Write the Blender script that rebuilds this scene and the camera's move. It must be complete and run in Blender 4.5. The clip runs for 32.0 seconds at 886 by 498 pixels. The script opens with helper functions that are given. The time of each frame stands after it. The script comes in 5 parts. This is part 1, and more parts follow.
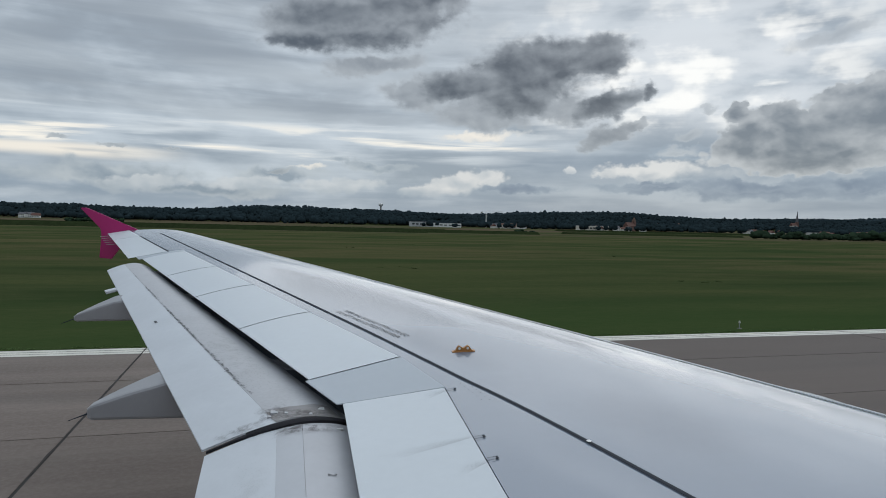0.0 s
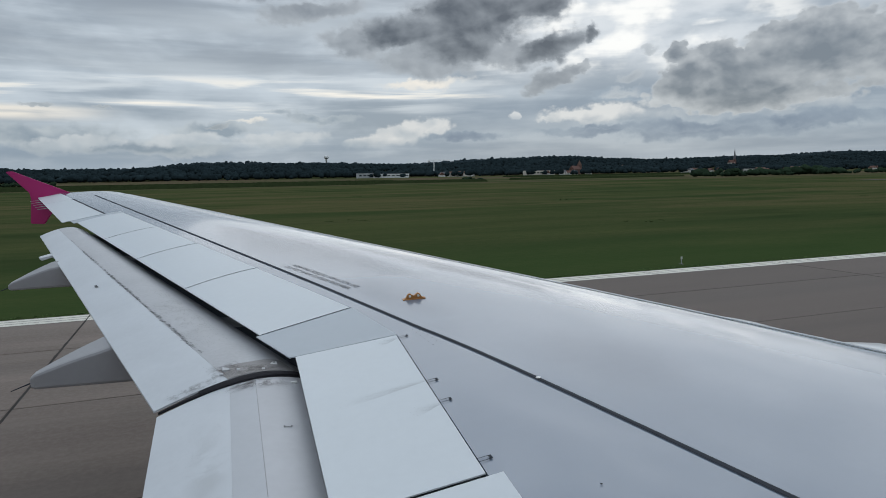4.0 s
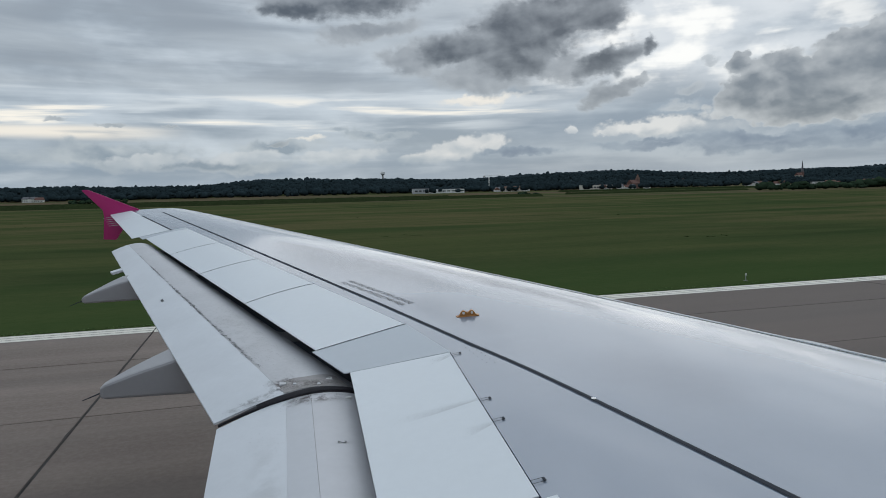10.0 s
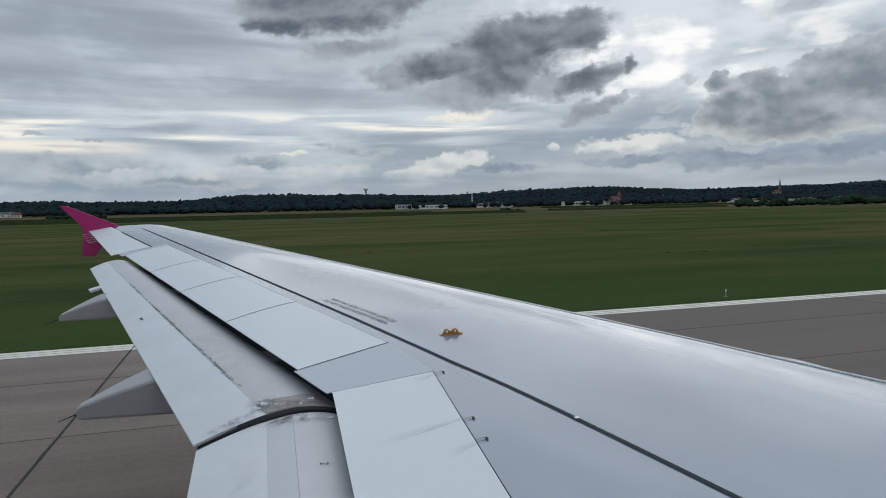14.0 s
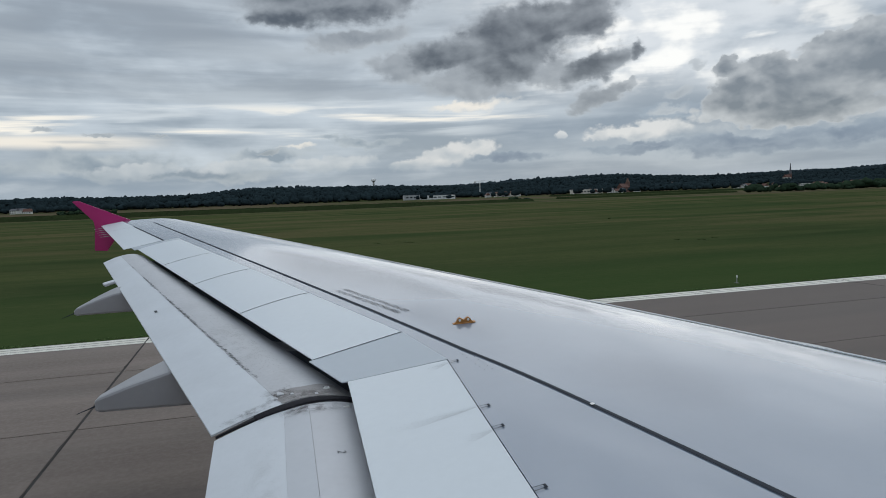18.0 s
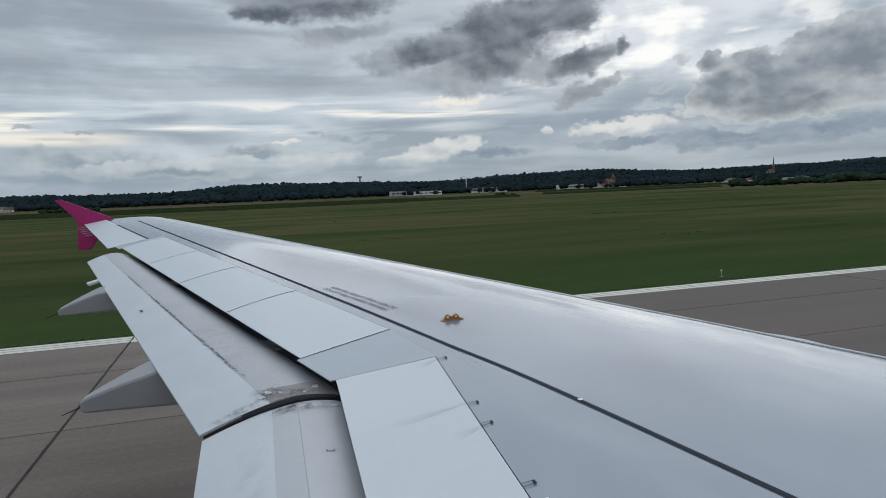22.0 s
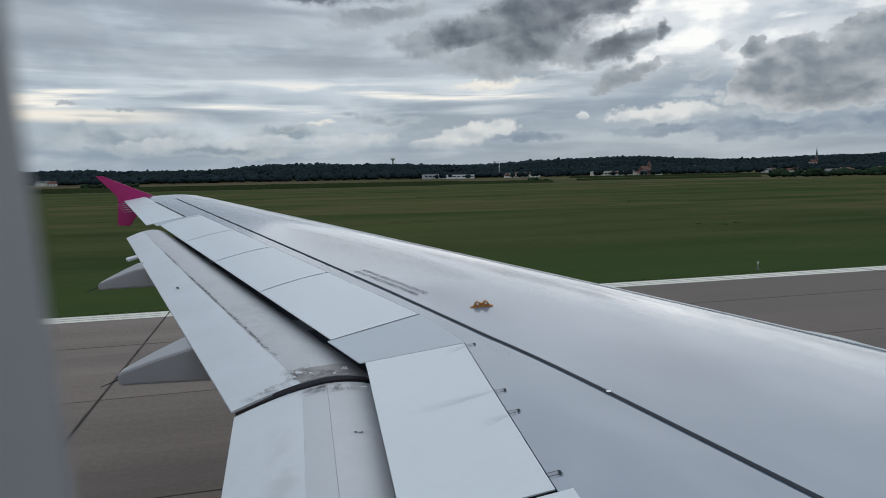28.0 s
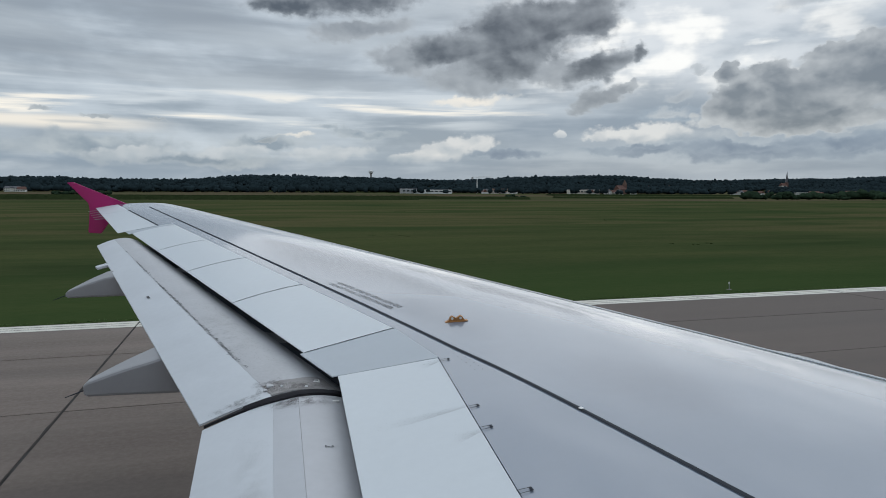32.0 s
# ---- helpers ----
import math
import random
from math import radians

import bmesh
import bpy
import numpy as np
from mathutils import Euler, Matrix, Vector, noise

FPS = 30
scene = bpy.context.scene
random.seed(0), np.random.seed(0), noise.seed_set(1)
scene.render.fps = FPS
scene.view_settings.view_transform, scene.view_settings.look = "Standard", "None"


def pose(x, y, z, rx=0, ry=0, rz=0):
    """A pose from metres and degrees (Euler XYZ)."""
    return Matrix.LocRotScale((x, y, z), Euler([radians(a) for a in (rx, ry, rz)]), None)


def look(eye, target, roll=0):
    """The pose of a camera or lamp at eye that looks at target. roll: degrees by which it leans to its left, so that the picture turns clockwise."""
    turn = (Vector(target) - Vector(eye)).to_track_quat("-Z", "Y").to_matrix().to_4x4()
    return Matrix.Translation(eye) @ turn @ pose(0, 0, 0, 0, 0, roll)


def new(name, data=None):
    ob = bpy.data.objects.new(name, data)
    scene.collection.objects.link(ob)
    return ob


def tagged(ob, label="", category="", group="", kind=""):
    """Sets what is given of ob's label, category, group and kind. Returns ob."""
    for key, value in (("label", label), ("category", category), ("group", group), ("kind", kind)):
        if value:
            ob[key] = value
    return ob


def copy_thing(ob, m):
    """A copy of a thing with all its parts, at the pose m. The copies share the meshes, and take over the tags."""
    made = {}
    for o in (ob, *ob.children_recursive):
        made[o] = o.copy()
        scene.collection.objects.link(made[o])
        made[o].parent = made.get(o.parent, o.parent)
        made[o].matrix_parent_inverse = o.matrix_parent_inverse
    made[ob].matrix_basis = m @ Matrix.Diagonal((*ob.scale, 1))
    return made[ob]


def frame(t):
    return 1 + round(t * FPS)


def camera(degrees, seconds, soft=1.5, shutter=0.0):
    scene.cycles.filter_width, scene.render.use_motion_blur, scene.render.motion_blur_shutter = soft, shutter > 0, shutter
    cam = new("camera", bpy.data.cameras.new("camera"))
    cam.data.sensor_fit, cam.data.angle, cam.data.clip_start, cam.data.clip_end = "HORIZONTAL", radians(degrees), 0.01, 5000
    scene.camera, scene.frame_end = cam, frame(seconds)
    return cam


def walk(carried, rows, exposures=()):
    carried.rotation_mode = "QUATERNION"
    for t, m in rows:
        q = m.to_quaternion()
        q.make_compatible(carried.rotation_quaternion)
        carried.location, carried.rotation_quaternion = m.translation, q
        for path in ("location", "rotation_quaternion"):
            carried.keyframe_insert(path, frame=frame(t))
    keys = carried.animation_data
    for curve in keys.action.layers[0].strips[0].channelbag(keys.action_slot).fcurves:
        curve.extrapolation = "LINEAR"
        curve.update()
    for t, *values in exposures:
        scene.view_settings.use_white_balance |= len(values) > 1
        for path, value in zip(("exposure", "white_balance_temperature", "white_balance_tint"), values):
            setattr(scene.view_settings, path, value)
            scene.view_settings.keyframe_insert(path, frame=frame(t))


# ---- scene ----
# World: x runs along the runway in the direction of flight, y away from the cabin window, z up from the runway.
cam = camera(68.0, 32.0, soft=0.85)
# a small aperture focused far off: the window surround close to the lens goes soft
cam.data.dof.use_dof, cam.data.dof.focus_distance, cam.data.dof.aperture_fstop = True, 14.0, 12.0
PATH = [
    (0, -0.011, 0.005, 4.445, 88.11, -1.29, -15.50),
    (0.5, -0.014, 0.003, 4.439, 90.37, -1.07, -17.90),
    (1, -0.014, 0.002, 4.435, 88.53, -0.69, -18.29),
    (1.5, -0.005, 0.000, 4.422, 85.42, -0.60, -16.83),
    (2, -0.001, -0.000, 4.413, 84.56, -0.10, -16.65),
    (2.5, -0.000, -0.000, 4.409, 84.54, -0.48, -16.33),
    (3, -0.009, 0.001, 4.409, 84.25, -0.79, -17.00),
    (3.5, 0.007, -0.000, 4.417, 83.98, -0.32, -18.60),
    (5.5, 0.020, 0.001, 4.444, 83.21, 3.76, -22.63),
    (6, -0.000, 0.000, 4.446, 83.15, 0.14, -21.25),
    (6.5, 0.016, -0.000, 4.449, 83.13, 1.70, -18.78),
    (7, -0.0155, -0.001, 4.450, 84.79, 1.85, -13.82),
    (7.5, 0.004, 0.000, 4.478, 83.03, 3.12, -14.67),
    (8, 0.009, -0.001, 4.458, 85.03, 3.07, -14.09),
    (8.5, 0.015, -0.000, 4.455, 83.71, 2.14, -14.63),
    (9, 0.029, -0.000, 4.457, 83.97, 1.47, -15.40),
    (9.5, 0.022, -0.001, 4.449, 84.95, 1.46, -16.04),
    (10, 0.025, -0.001, 4.443, 85.16, 1.34, -15.23),
    (10.5, 0.023, -0.001, 4.452, 85.48, 1.30, -15.96),
    (11, 0.026, -0.001, 4.448, 85.17, 1.79, -16.14),
    (11.5, 0.023, 0.000, 4.464, 85.98, 1.21, -16.58),
    (12, 0.036, -0.000, 4.463, 86.13, 1.77, -18.02),
    (12.5, 0.027, -0.000, 4.462, 86.91, 1.31, -18.32),
    (13, 0.022, 0.000, 4.470, 86.66, 1.68, -18.47),
    (13.5, 0.025, -0.001, 4.468, 86.35, 1.32, -17.63),
    (14, 0.024, -0.001, 4.463, 86.51, 1.21, -16.70),
    (14.5, 0.013, -0.001, 4.463, 85.80, 1.33, -16.17),
    (16.5, -0.003, 0.000, 4.450, 85.82, 1.48, -15.92),
    (17, -0.002, -0.000, 4.449, 85.48, 1.43, -16.27),
    (17.5, -0.002, 0.000, 4.449, 85.22, 1.75, -16.11),
    (18, -0.006, 0.000, 4.455, 85.67, 2.06, -16.01),
    (18.5, -0.006, -0.001, 4.453, 85.29, 2.13, -15.95),
    (19, -0.002, -0.001, 4.455, 84.97, 2.51, -16.23),
    (19.5, -0.008, -0.001, 4.459, 85.78, 1.70, -15.82),
    (20, -0.004, -0.001, 4.456, 85.42, 2.14, -15.76),
    (20.5, -0.008, -0.000, 4.450, 84.29, 2.19, -16.01),
    (21, -0.009, 0.001, 4.469, 84.41, 2.13, -15.82),
    (21.5, -0.009, 0.000, 4.460, 84.47, 2.18, -16.52),
    (22, -0.010, -0.000, 4.465, 85.27, 2.38, -17.18),
    (22.5, -0.009, 0.001, 4.461, 84.54, 2.63, -16.44),
    (23, -0.008, -0.000, 4.469, 83.63, 2.57, -15.82),
    (23.5, -0.008, -0.000, 4.469, 83.47, 2.35, -15.66),
    (24, -0.008, -0.000, 4.464, 84.23, 2.53, -15.63),
    (24.5, -0.008, 0.001, 4.462, 84.01, 2.50, -15.59),
    (25, -0.008, 0.000, 4.470, 84.21, 2.53, -15.28),
    (25.5, -0.008, 0.000, 4.471, 84.56, 2.48, -15.15),
    (27.5, -0.013, 0.001, 4.489, 84.74, 0.81, -14.22),
    (28, -0.015, 0.000, 4.486, 83.93, 1.10, -14.36),
    (28.5, -0.014, -0.000, 4.471, 84.67, 0.72, -14.43),
    (29, -0.007, 0.002, 4.477, 83.51, 0.93, -14.41),
    (29.5, -0.008, 0.001, 4.479, 85.38, 0.31, -14.21),
    (30, -0.009, 0.001, 4.475, 85.60, 0.15, -15.31),
    (30.5, -0.010, 0.001, 4.478, 85.13, 0.13, -16.03),
    (31, -0.011, 0.001, 4.484, 85.84, -0.16, -16.67),
    (31.5, -0.011, 0.002, 4.497, 86.46, -0.31, -16.69),
    (32, -0.010, 0.001, 4.482, 85.20, -0.24, -16.29),
]
walk(cam, [(t, pose(x, y, z, rx, ry, rz)) for t, x, y, z, rx, ry, rz in PATH])

SUN_AZ, SUN_EL = 32.0, 38.0


# ---------------------------------------------------------------- node helpers
class Nodes:
    def __init__(self, tree):
        self.t = tree

    def node(self, kind, **props):
        n = self.t.nodes.new(kind)
        for k, v in props.items():
            if k == "operation":
                n.operation = v
            elif k == "data_type":
                n.data_type = v
            elif k == "noise_dimensions":
                n.noise_dimensions = v
            elif k == "blend_type":
                n.blend_type = v
            elif k == "interpolation_type":
                n.interpolation_type = v
            elif k == "feature":
                n.feature = v
        return n

    def put(self, sock, v):
        if isinstance(v, bpy.types.NodeSocket):
            self.t.links.new(v, sock)
        else:
            sock.default_value = v

    def math(self, op, a, b=0.0, c=None, clamp=False):
        n = self.node("ShaderNodeMath", operation=op)
        n.use_clamp = clamp
        self.put(n.inputs[0], a)
        self.put(n.inputs[1], b)
        if c is not None:
            self.put(n.inputs[2], c)
        return n.outputs[0]

    def add(self, a, b):
        return self.math("ADD", a, b)

    def sub(self, a, b):
        return self.math("SUBTRACT", a, b)

    def mul(self, a, b):
        return self.math("MULTIPLY", a, b)

    def step(self, x, lo, hi, a=0.0, b=1.0):
        n = self.node("ShaderNodeMapRange", interpolation_type="SMOOTHSTEP")
        self.put(n.inputs[0], x)
        for i, v in zip((1, 2, 3, 4), (lo, hi, a, b)):
            self.put(n.inputs[i], v)
        return n.outputs[0]

    def mix(self, f, a, b, blend="MIX"):
        n = self.node("ShaderNodeMix", data_type="RGBA", blend_type=blend)
        self.put(n.inputs[0], f)
        self.put(n.inputs[6], a if isinstance(a, bpy.types.NodeSocket) else (*a, 1))
        self.put(n.inputs[7], b if isinstance(b, bpy.types.NodeSocket) else (*b, 1))
        return n.outputs[2]

    def noise(self, vec, scale, detail=4.0, rough=0.5, warp=0.0):
        n = self.node("ShaderNodeTexNoise")
        self.put(n.inputs["Vector"], vec)
        n.inputs["Scale"].default_value = scale
        n.inputs["Detail"].default_value = detail
        n.inputs["Roughness"].default_value = rough
        n.inputs["Distortion"].default_value = warp
        return n.outputs["Fac"]

    def vec(self, x, y, z=0.0):
        n = self.node("ShaderNodeCombineXYZ")
        for i, v in enumerate((x, y, z)):
            self.put(n.inputs[i], v)
        return n.outputs[0]

    def split(self, v):
        n = self.node("ShaderNodeSeparateXYZ")
        self.put(n.inputs[0], v)
        return n.outputs


# ---------------------------------------------------------------- world: overcast sky with cumulus
world = bpy.data.worlds.new("sky")
scene.world = world
world.use_nodes = True
world.node_tree.nodes.clear()
N = Nodes(world.node_tree)
gen = N.node("ShaderNodeTexCoord").outputs["Generated"]
sx, sy, sz = N.split(gen)
az = N.mul(N.math("ARCTAN2", sx, sy), 57.2958)
el = N.mul(N.math("ARCSINE", sz), 57.2958)
sky = N.node("ShaderNodeTexSky")
sky.sky_type = "NISHITA"
sky.sun_disc = False
sky.sun_elevation, sky.sun_rotation = radians(SUN_EL), radians(SUN_AZ)
clear = N.mix(1.0, sky.outputs[0], (0.1, 0.1, 0.1), "MULTIPLY")
# a flat layer seen in perspective: streaks run level near the horizon
flat = N.math("MAXIMUM", N.add(sz, 0.10), 0.03)
layer = N.vec(N.math("DIVIDE", sx, flat), N.math("DIVIDE", sy, flat), 3.1)


def sheet_noise(ka, ke, seed, detail=6.0, rough=0.55, warp=0.3, da=0.0, de=0.0):
    """Noise over azimuth and elevation: ka, ke are the sizes of its features in degrees."""
    return N.noise(N.vec(N.mul(N.add(az, da), 1.0 / ka), N.mul(N.add(el, de), 1.0 / ke), seed), 1.0, detail, rough, warp)


def puffs(ka, ke, seed, detail):
    n = N.node("ShaderNodeTexVoronoi", feature="SMOOTH_F1")
    N.put(n.inputs["Vector"], N.vec(N.mul(az, 1.0 / ka), N.mul(el, 1.0 / ke), seed))
    n.inputs["Scale"].default_value = 1.0
    n.inputs["Detail"].default_value = detail
    n.inputs["Roughness"].default_value = 0.6
    n.inputs["Smoothness"].default_value = 0.25
    n.normalize = True
    return n.outputs["Distance"]


n_big = N.noise(layer, 0.55, 5, 0.55, 0.3)
n_streak = sheet_noise(26.0, 2.5, 7.0, 5, 0.5, 0.5)
n_thin = sheet_noise(12.0, 1.1, 9.0, 4, 0.5, 0.4)
n_soft = sheet_noise(8.0, 3.4, 2.0, 5, 0.5, 0.2)
n_lump = sheet_noise(4.2, 2.8, 11.0, 4, 0.48, 0.1)

veil = N.add(N.add(N.mul(n_big, 0.35), N.mul(n_streak, 0.55)), N.add(N.mul(n_soft, 0.45), N.mul(n_thin, 0.15)))
base = N.mix(N.step(veil, 0.60, 0.92), (0.275, 0.335, 0.40), (0.575, 0.645, 0.71))
# the grey sheet with its level lower edge, thinning to the bright side
side = N.step(az, 31.0, 14.0)
level = N.add(el, N.mul(N.sub(n_streak, 0.5), 2.6))
cover = N.mul(N.mul(side, N.step(level, 8.1, 9.0)), N.step(N.add(n_soft, N.mul(n_thin, 0.5)), 1.02, 0.62))
base = N.mix(N.mul(cover, 0.85), base, N.mix(N.step(n_streak, 0.35, 0.65), (0.30, 0.345, 0.395), (0.44, 0.495, 0.545)))
ribs = N.mul(N.mul(N.step(el, 4.6, 5.6), N.step(el, 9.5, 7.8)), N.step(n_thin, 0.44, 0.66))
base = N.mix(N.mul(N.mul(ribs, N.step(az, 32.0, 20.0)), 0.65), base, (0.68, 0.735, 0.775))
breaks = N.mul(N.mul(N.step(el, 4.4, 5.6), N.step(el, 8.6, 7.4)), N.step(N.add(n_streak, N.mul(n_thin, 0.5)), 0.80, 0.93))
base = N.mix(breaks, base, (0.99, 0.94, 0.84))
glow = N.mul(N.step(N.math("ABSOLUTE", N.sub(az, 36.0)), 22.0, 4.0), N.mul(N.step(el, 6.5, 10.5), N.step(el, 24.0, 12.5)))
base = N.mix(N.mul(glow, N.step(n_soft, 0.25, 0.6)), base, (0.70, 0.745, 0.785))
base = N.mix(N.mul(N.mul(glow, 0.9), N.step(N.add(n_lump, N.mul(n_thin, 0.4)), 0.66, 0.86)), base, (1.02, 1.02, 0.99))
dim = N.mul(N.step(el, 4.4, 2.4), N.step(N.add(n_streak, N.mul(n_soft, 0.6)), 0.95, 0.68))
base = N.mix(N.mul(dim, 0.75), base, (0.235, 0.31, 0.40))
bank = N.mul(N.mul(N.step(el, 8.2, 5.2), N.step(az, 16.0, 26.0)), N.step(az, 120.0, 80.0))
base = N.mix(N.mul(bank, 0.9), base, N.mix(N.step(veil, 0.62, 0.95), (0.225, 0.29, 0.37), (0.40, 0.465, 0.53)))
haze = N.step(el, 2.4, 0.4)
base = N.mix(N.mul(haze, 0.8), base, (0.33, 0.415, 0.505))


# the cumulus are drawn in a warped field, so that their outlines swell and fray
w_a = N.mul(N.sub(sheet_noise(4.2, 3.0, 21.0, 3, 0.5, 0.0), 0.5), 3.4)
w_e = N.mul(N.sub(sheet_noise(4.2, 3.0, 33.0, 3, 0.5, 0.0), 0.5), 2.2)
v_a = N.mul(N.sub(sheet_noise(0.9, 0.7, 41.0, 3, 0.5, 0.0), 0.5), 1.1)
v_e = N.mul(N.sub(sheet_noise(0.9, 0.7, 53.0, 3, 0.5, 0.0), 0.5), 0.9)
az_w = N.add(az, N.add(w_a, v_a))
el_w = N.add(el, N.add(w_e, v_e))
az_s, el_s = N.add(az, v_a), N.add(el, v_e)
f_rag = sheet_noise(2.8, 1.9, 61.0, 8, 0.60, 0.25)
f_body = sheet_noise(3.6, 2.4, 71.0, 4, 0.45, 0.2)
f_body2 = sheet_noise(3.6, 2.4, 71.0, 4, 0.45, 0.2, -0.5, -0.6)
relief = N.sub(f_body2, f_body)
p_big = puffs(1.7, 1.3, 1.3, 1.0)
p_small = puffs(0.75, 0.6, 4.1, 1.0)


def blob(a, e, ra, re, turn=0.0, free=True):
    c, s = math.cos(radians(turn)), math.sin(radians(turn))
    da, de = N.sub(az_w if free else az_s, a), N.sub(el_w if free else el_s, e)
    u = N.mul(N.add(N.mul(da, c), N.mul(de, s)), 1.0 / ra)
    v = N.mul(N.sub(N.mul(de, c), N.mul(da, s)), 1.0 / re)
    return N.sub(1.0, N.math("SQRT", N.add(N.mul(u, u), N.mul(v, v))))


def union(blobs):
    total = blobs[0]
    for b in blobs[1:]:
        n = N.node("ShaderNodeMath", operation="SMOOTH_MAX")
        N.put(n.inputs[0], total)
        N.put(n.inputs[1], b)
        n.inputs[2].default_value = 0.3
        total = n.outputs[0]
    return total


def ragged(base, blobs, body, rim, rag, soft, strength=1.0, depth=2.0, contrast=1.0, puff=0.0):
    """A torn grey cloud: thin pale fringes, a darker heart, light from above and ahead."""
    d = N.add(union(blobs), N.mul(N.sub(f_rag, 0.5), rag))
    if puff:
        d = N.add(d, N.add(N.mul(N.sub(0.36, p_big), puff), N.mul(N.sub(0.36, p_small), puff * 0.6)))
    mask = N.mul(N.step(d, -0.04, N.add(soft * 0.55, N.mul(n_soft, soft * 0.9))), strength)
    tone = N.add(N.mul(relief, 1.7 * contrast), N.mul(N.sub(n_soft, 0.5), 0.7 * contrast))
    t = N.add(N.add(N.mul(N.step(d, 0.0, soft), 0.42), N.mul(N.step(d, soft * 0.6, soft * depth), 0.38)), N.mul(tone, N.step(d, 0.0, soft)))
    return N.mix(mask, base, N.mix(N.math("ADD", t, 0.0, clamp=True), rim, body))


def heap(base, blobs, foot, top, shade, bright, strength=1.0, puff=0.9):
    """Cumulus with a level foot and white heads."""
    d = N.add(union(blobs), N.add(N.mul(N.sub(0.36, p_big), puff), N.mul(N.sub(0.36, p_small), puff * 0.7)))
    d = N.add(d, N.mul(N.sub(f_rag, 0.5), 0.5))
    lvl = N.add(el, N.mul(N.sub(f_body, 0.5), 0.5))
    mask = N.mul(N.mul(N.step(d, -0.04, 0.42), N.step(lvl, foot - 0.3, foot + 0.9)), strength)
    t = N.add(N.step(lvl, foot + 0.1, top), N.add(N.mul(relief, 3.2), N.mul(N.sub(0.36, p_big), 0.6)))
    return N.mix(mask, base, N.mix(N.math("ADD", t, 0.0, clamp=True), shade, bright))


# cream light under the sheet
band_el = N.add(el, N.mul(N.sub(n_streak, 0.5), 0.9))
cream = N.mul(N.mul(N.step(N.math("ABSOLUTE", N.sub(band_el, 5.25)), 0.75, 0.1), N.step(az, -4.0, -13.0)), N.step(n_thin, 0.28, 0.50))
base = N.mix(N.mul(cream, 0.9), base, (0.93, 0.87, 0.77))
base = ragged(base, [blob(18.4, 7.95, 4.2, 0.55, 3), blob(3.5, 4.7, 1.8, 0.32)], (0.95, 0.88, 0.77), (0.66, 0.68, 0.68), 0.9, 0.5, 0.9)
# blue grey banks low down, then the pale cumulus before them
base = ragged(base, [blob(42, 3.4, 9, 0.95, 1), blob(33, 3.7, 6, 0.6), blob(50, 3.9, 8, 0.9, -2), blob(22, 3.4, 5, 0.55), blob(38, 6.6, 8, 0.7, 2)], (0.165, 0.225, 0.315), (0.33, 0.405, 0.48), 0.9, 0.45, 0.95)
base = ragged(base, [blob(-11, 3.5, 9, 1.1, 2), blob(1.5, 4.1, 5, 0.9, 0), blob(9, 5.2, 5, 0.45, -3), blob(-4, 2.6, 8, 0.7)], (0.225, 0.29, 0.36), (0.46, 0.515, 0.555), 1.1, 0.6, 0.85, 2.0, 1.6)
base = heap(base, [blob(-9, 3.0, 3.5, 0.7, 6, False), blob(-1.5, 3.3, 3.0, 0.65, 5, False), blob(6.5, 3.4, 4.0, 0.7, 3, False)], 2.1, 4.1, (0.34, 0.41, 0.475), (0.58, 0.62, 0.65), 0.75)
base = heap(base, [blob(16.4, 3.7, 3.6, 0.95, 12, False), blob(19.3, 4.3, 1.6, 0.7, 5, False), blob(13.5, 3.1, 2.2, 0.5, 5, False)], 2.4, 4.6, (0.36, 0.43, 0.495), (0.68, 0.695, 0.70), 0.95)
base = heap(base, [blob(32.4, 4.85, 4.2, 0.7, -4, False), blob(34.6, 5.2, 2.6, 0.75, 0, False), blob(29.4, 4.75, 1.3, 0.4, 0, False)], 3.7, 5.6, (0.29, 0.36, 0.435), (0.70, 0.715, 0.715), 0.95)
base = heap(base, [blob(39.5, 4.5, 4.0, 0.7, 0, False), blob(47.5, 4.9, 5.0, 0.8, 0, False)], 3.8, 5.8, (0.27, 0.335, 0.41), (0.55, 0.59, 0.62), 0.7)
base = heap(base, [blob(26.3, 5.15, 0.55, 0.5, 0, False)], 4.5, 5.5, (0.50, 0.55, 0.59), (0.74, 0.755, 0.76), 0.9, 0.35)
base = ragged(base, [blob(-14.8, 6.0, 1.1, 0.22), blob(-11.3, 5.95, 1.4, 0.25), blob(1.6, 4.35, 1.1, 0.25), blob(-7.0, 5.6, 0.9, 0.18)], (0.30, 0.345, 0.385), (0.47, 0.51, 0.54), 0.7, 0.5, 0.85)
# the big cumulus over the far hills
base = ragged(base, [blob(45.6, 7.6, 7.2, 2.4, 6), blob(49.5, 8.9, 5.6, 2.9, 8), blob(40.4, 7.2, 3.6, 1.6, 8), blob(39.6, 9.4, 1.1, 1.0), blob(42.6, 9.0, 2.2, 1.5), blob(47.5, 10.2, 2.0, 1.5), blob(57, 8.5, 6, 3.0, 0), blob(44, 5.8, 7.5, 1.0)], (0.170, 0.205, 0.245), (0.54, 0.575, 0.60), 0.60, 0.22, 1.0, 3.8, 1.0, 0.85)
base = ragged(base, [blob(39.5, 3.75, 6.0, 0.55, 1), blob(47, 4.1, 6.5, 0.6, -2), blob(33.0, 3.5, 4.0, 0.35)], (0.155, 0.215, 0.305), (0.30, 0.37, 0.45), 0.8, 0.5, 0.85)
base = ragged(base, [blob(35.6, 8.0, 1.6, 0.5, 15), blob(37.2, 10.0, 0.8, 0.35, 0), blob(35.0, 6.6, 2.4, 0.5, 5)], (0.33, 0.375, 0.42), (0.52, 0.565, 0.60), 0.7, 0.6, 0.75)
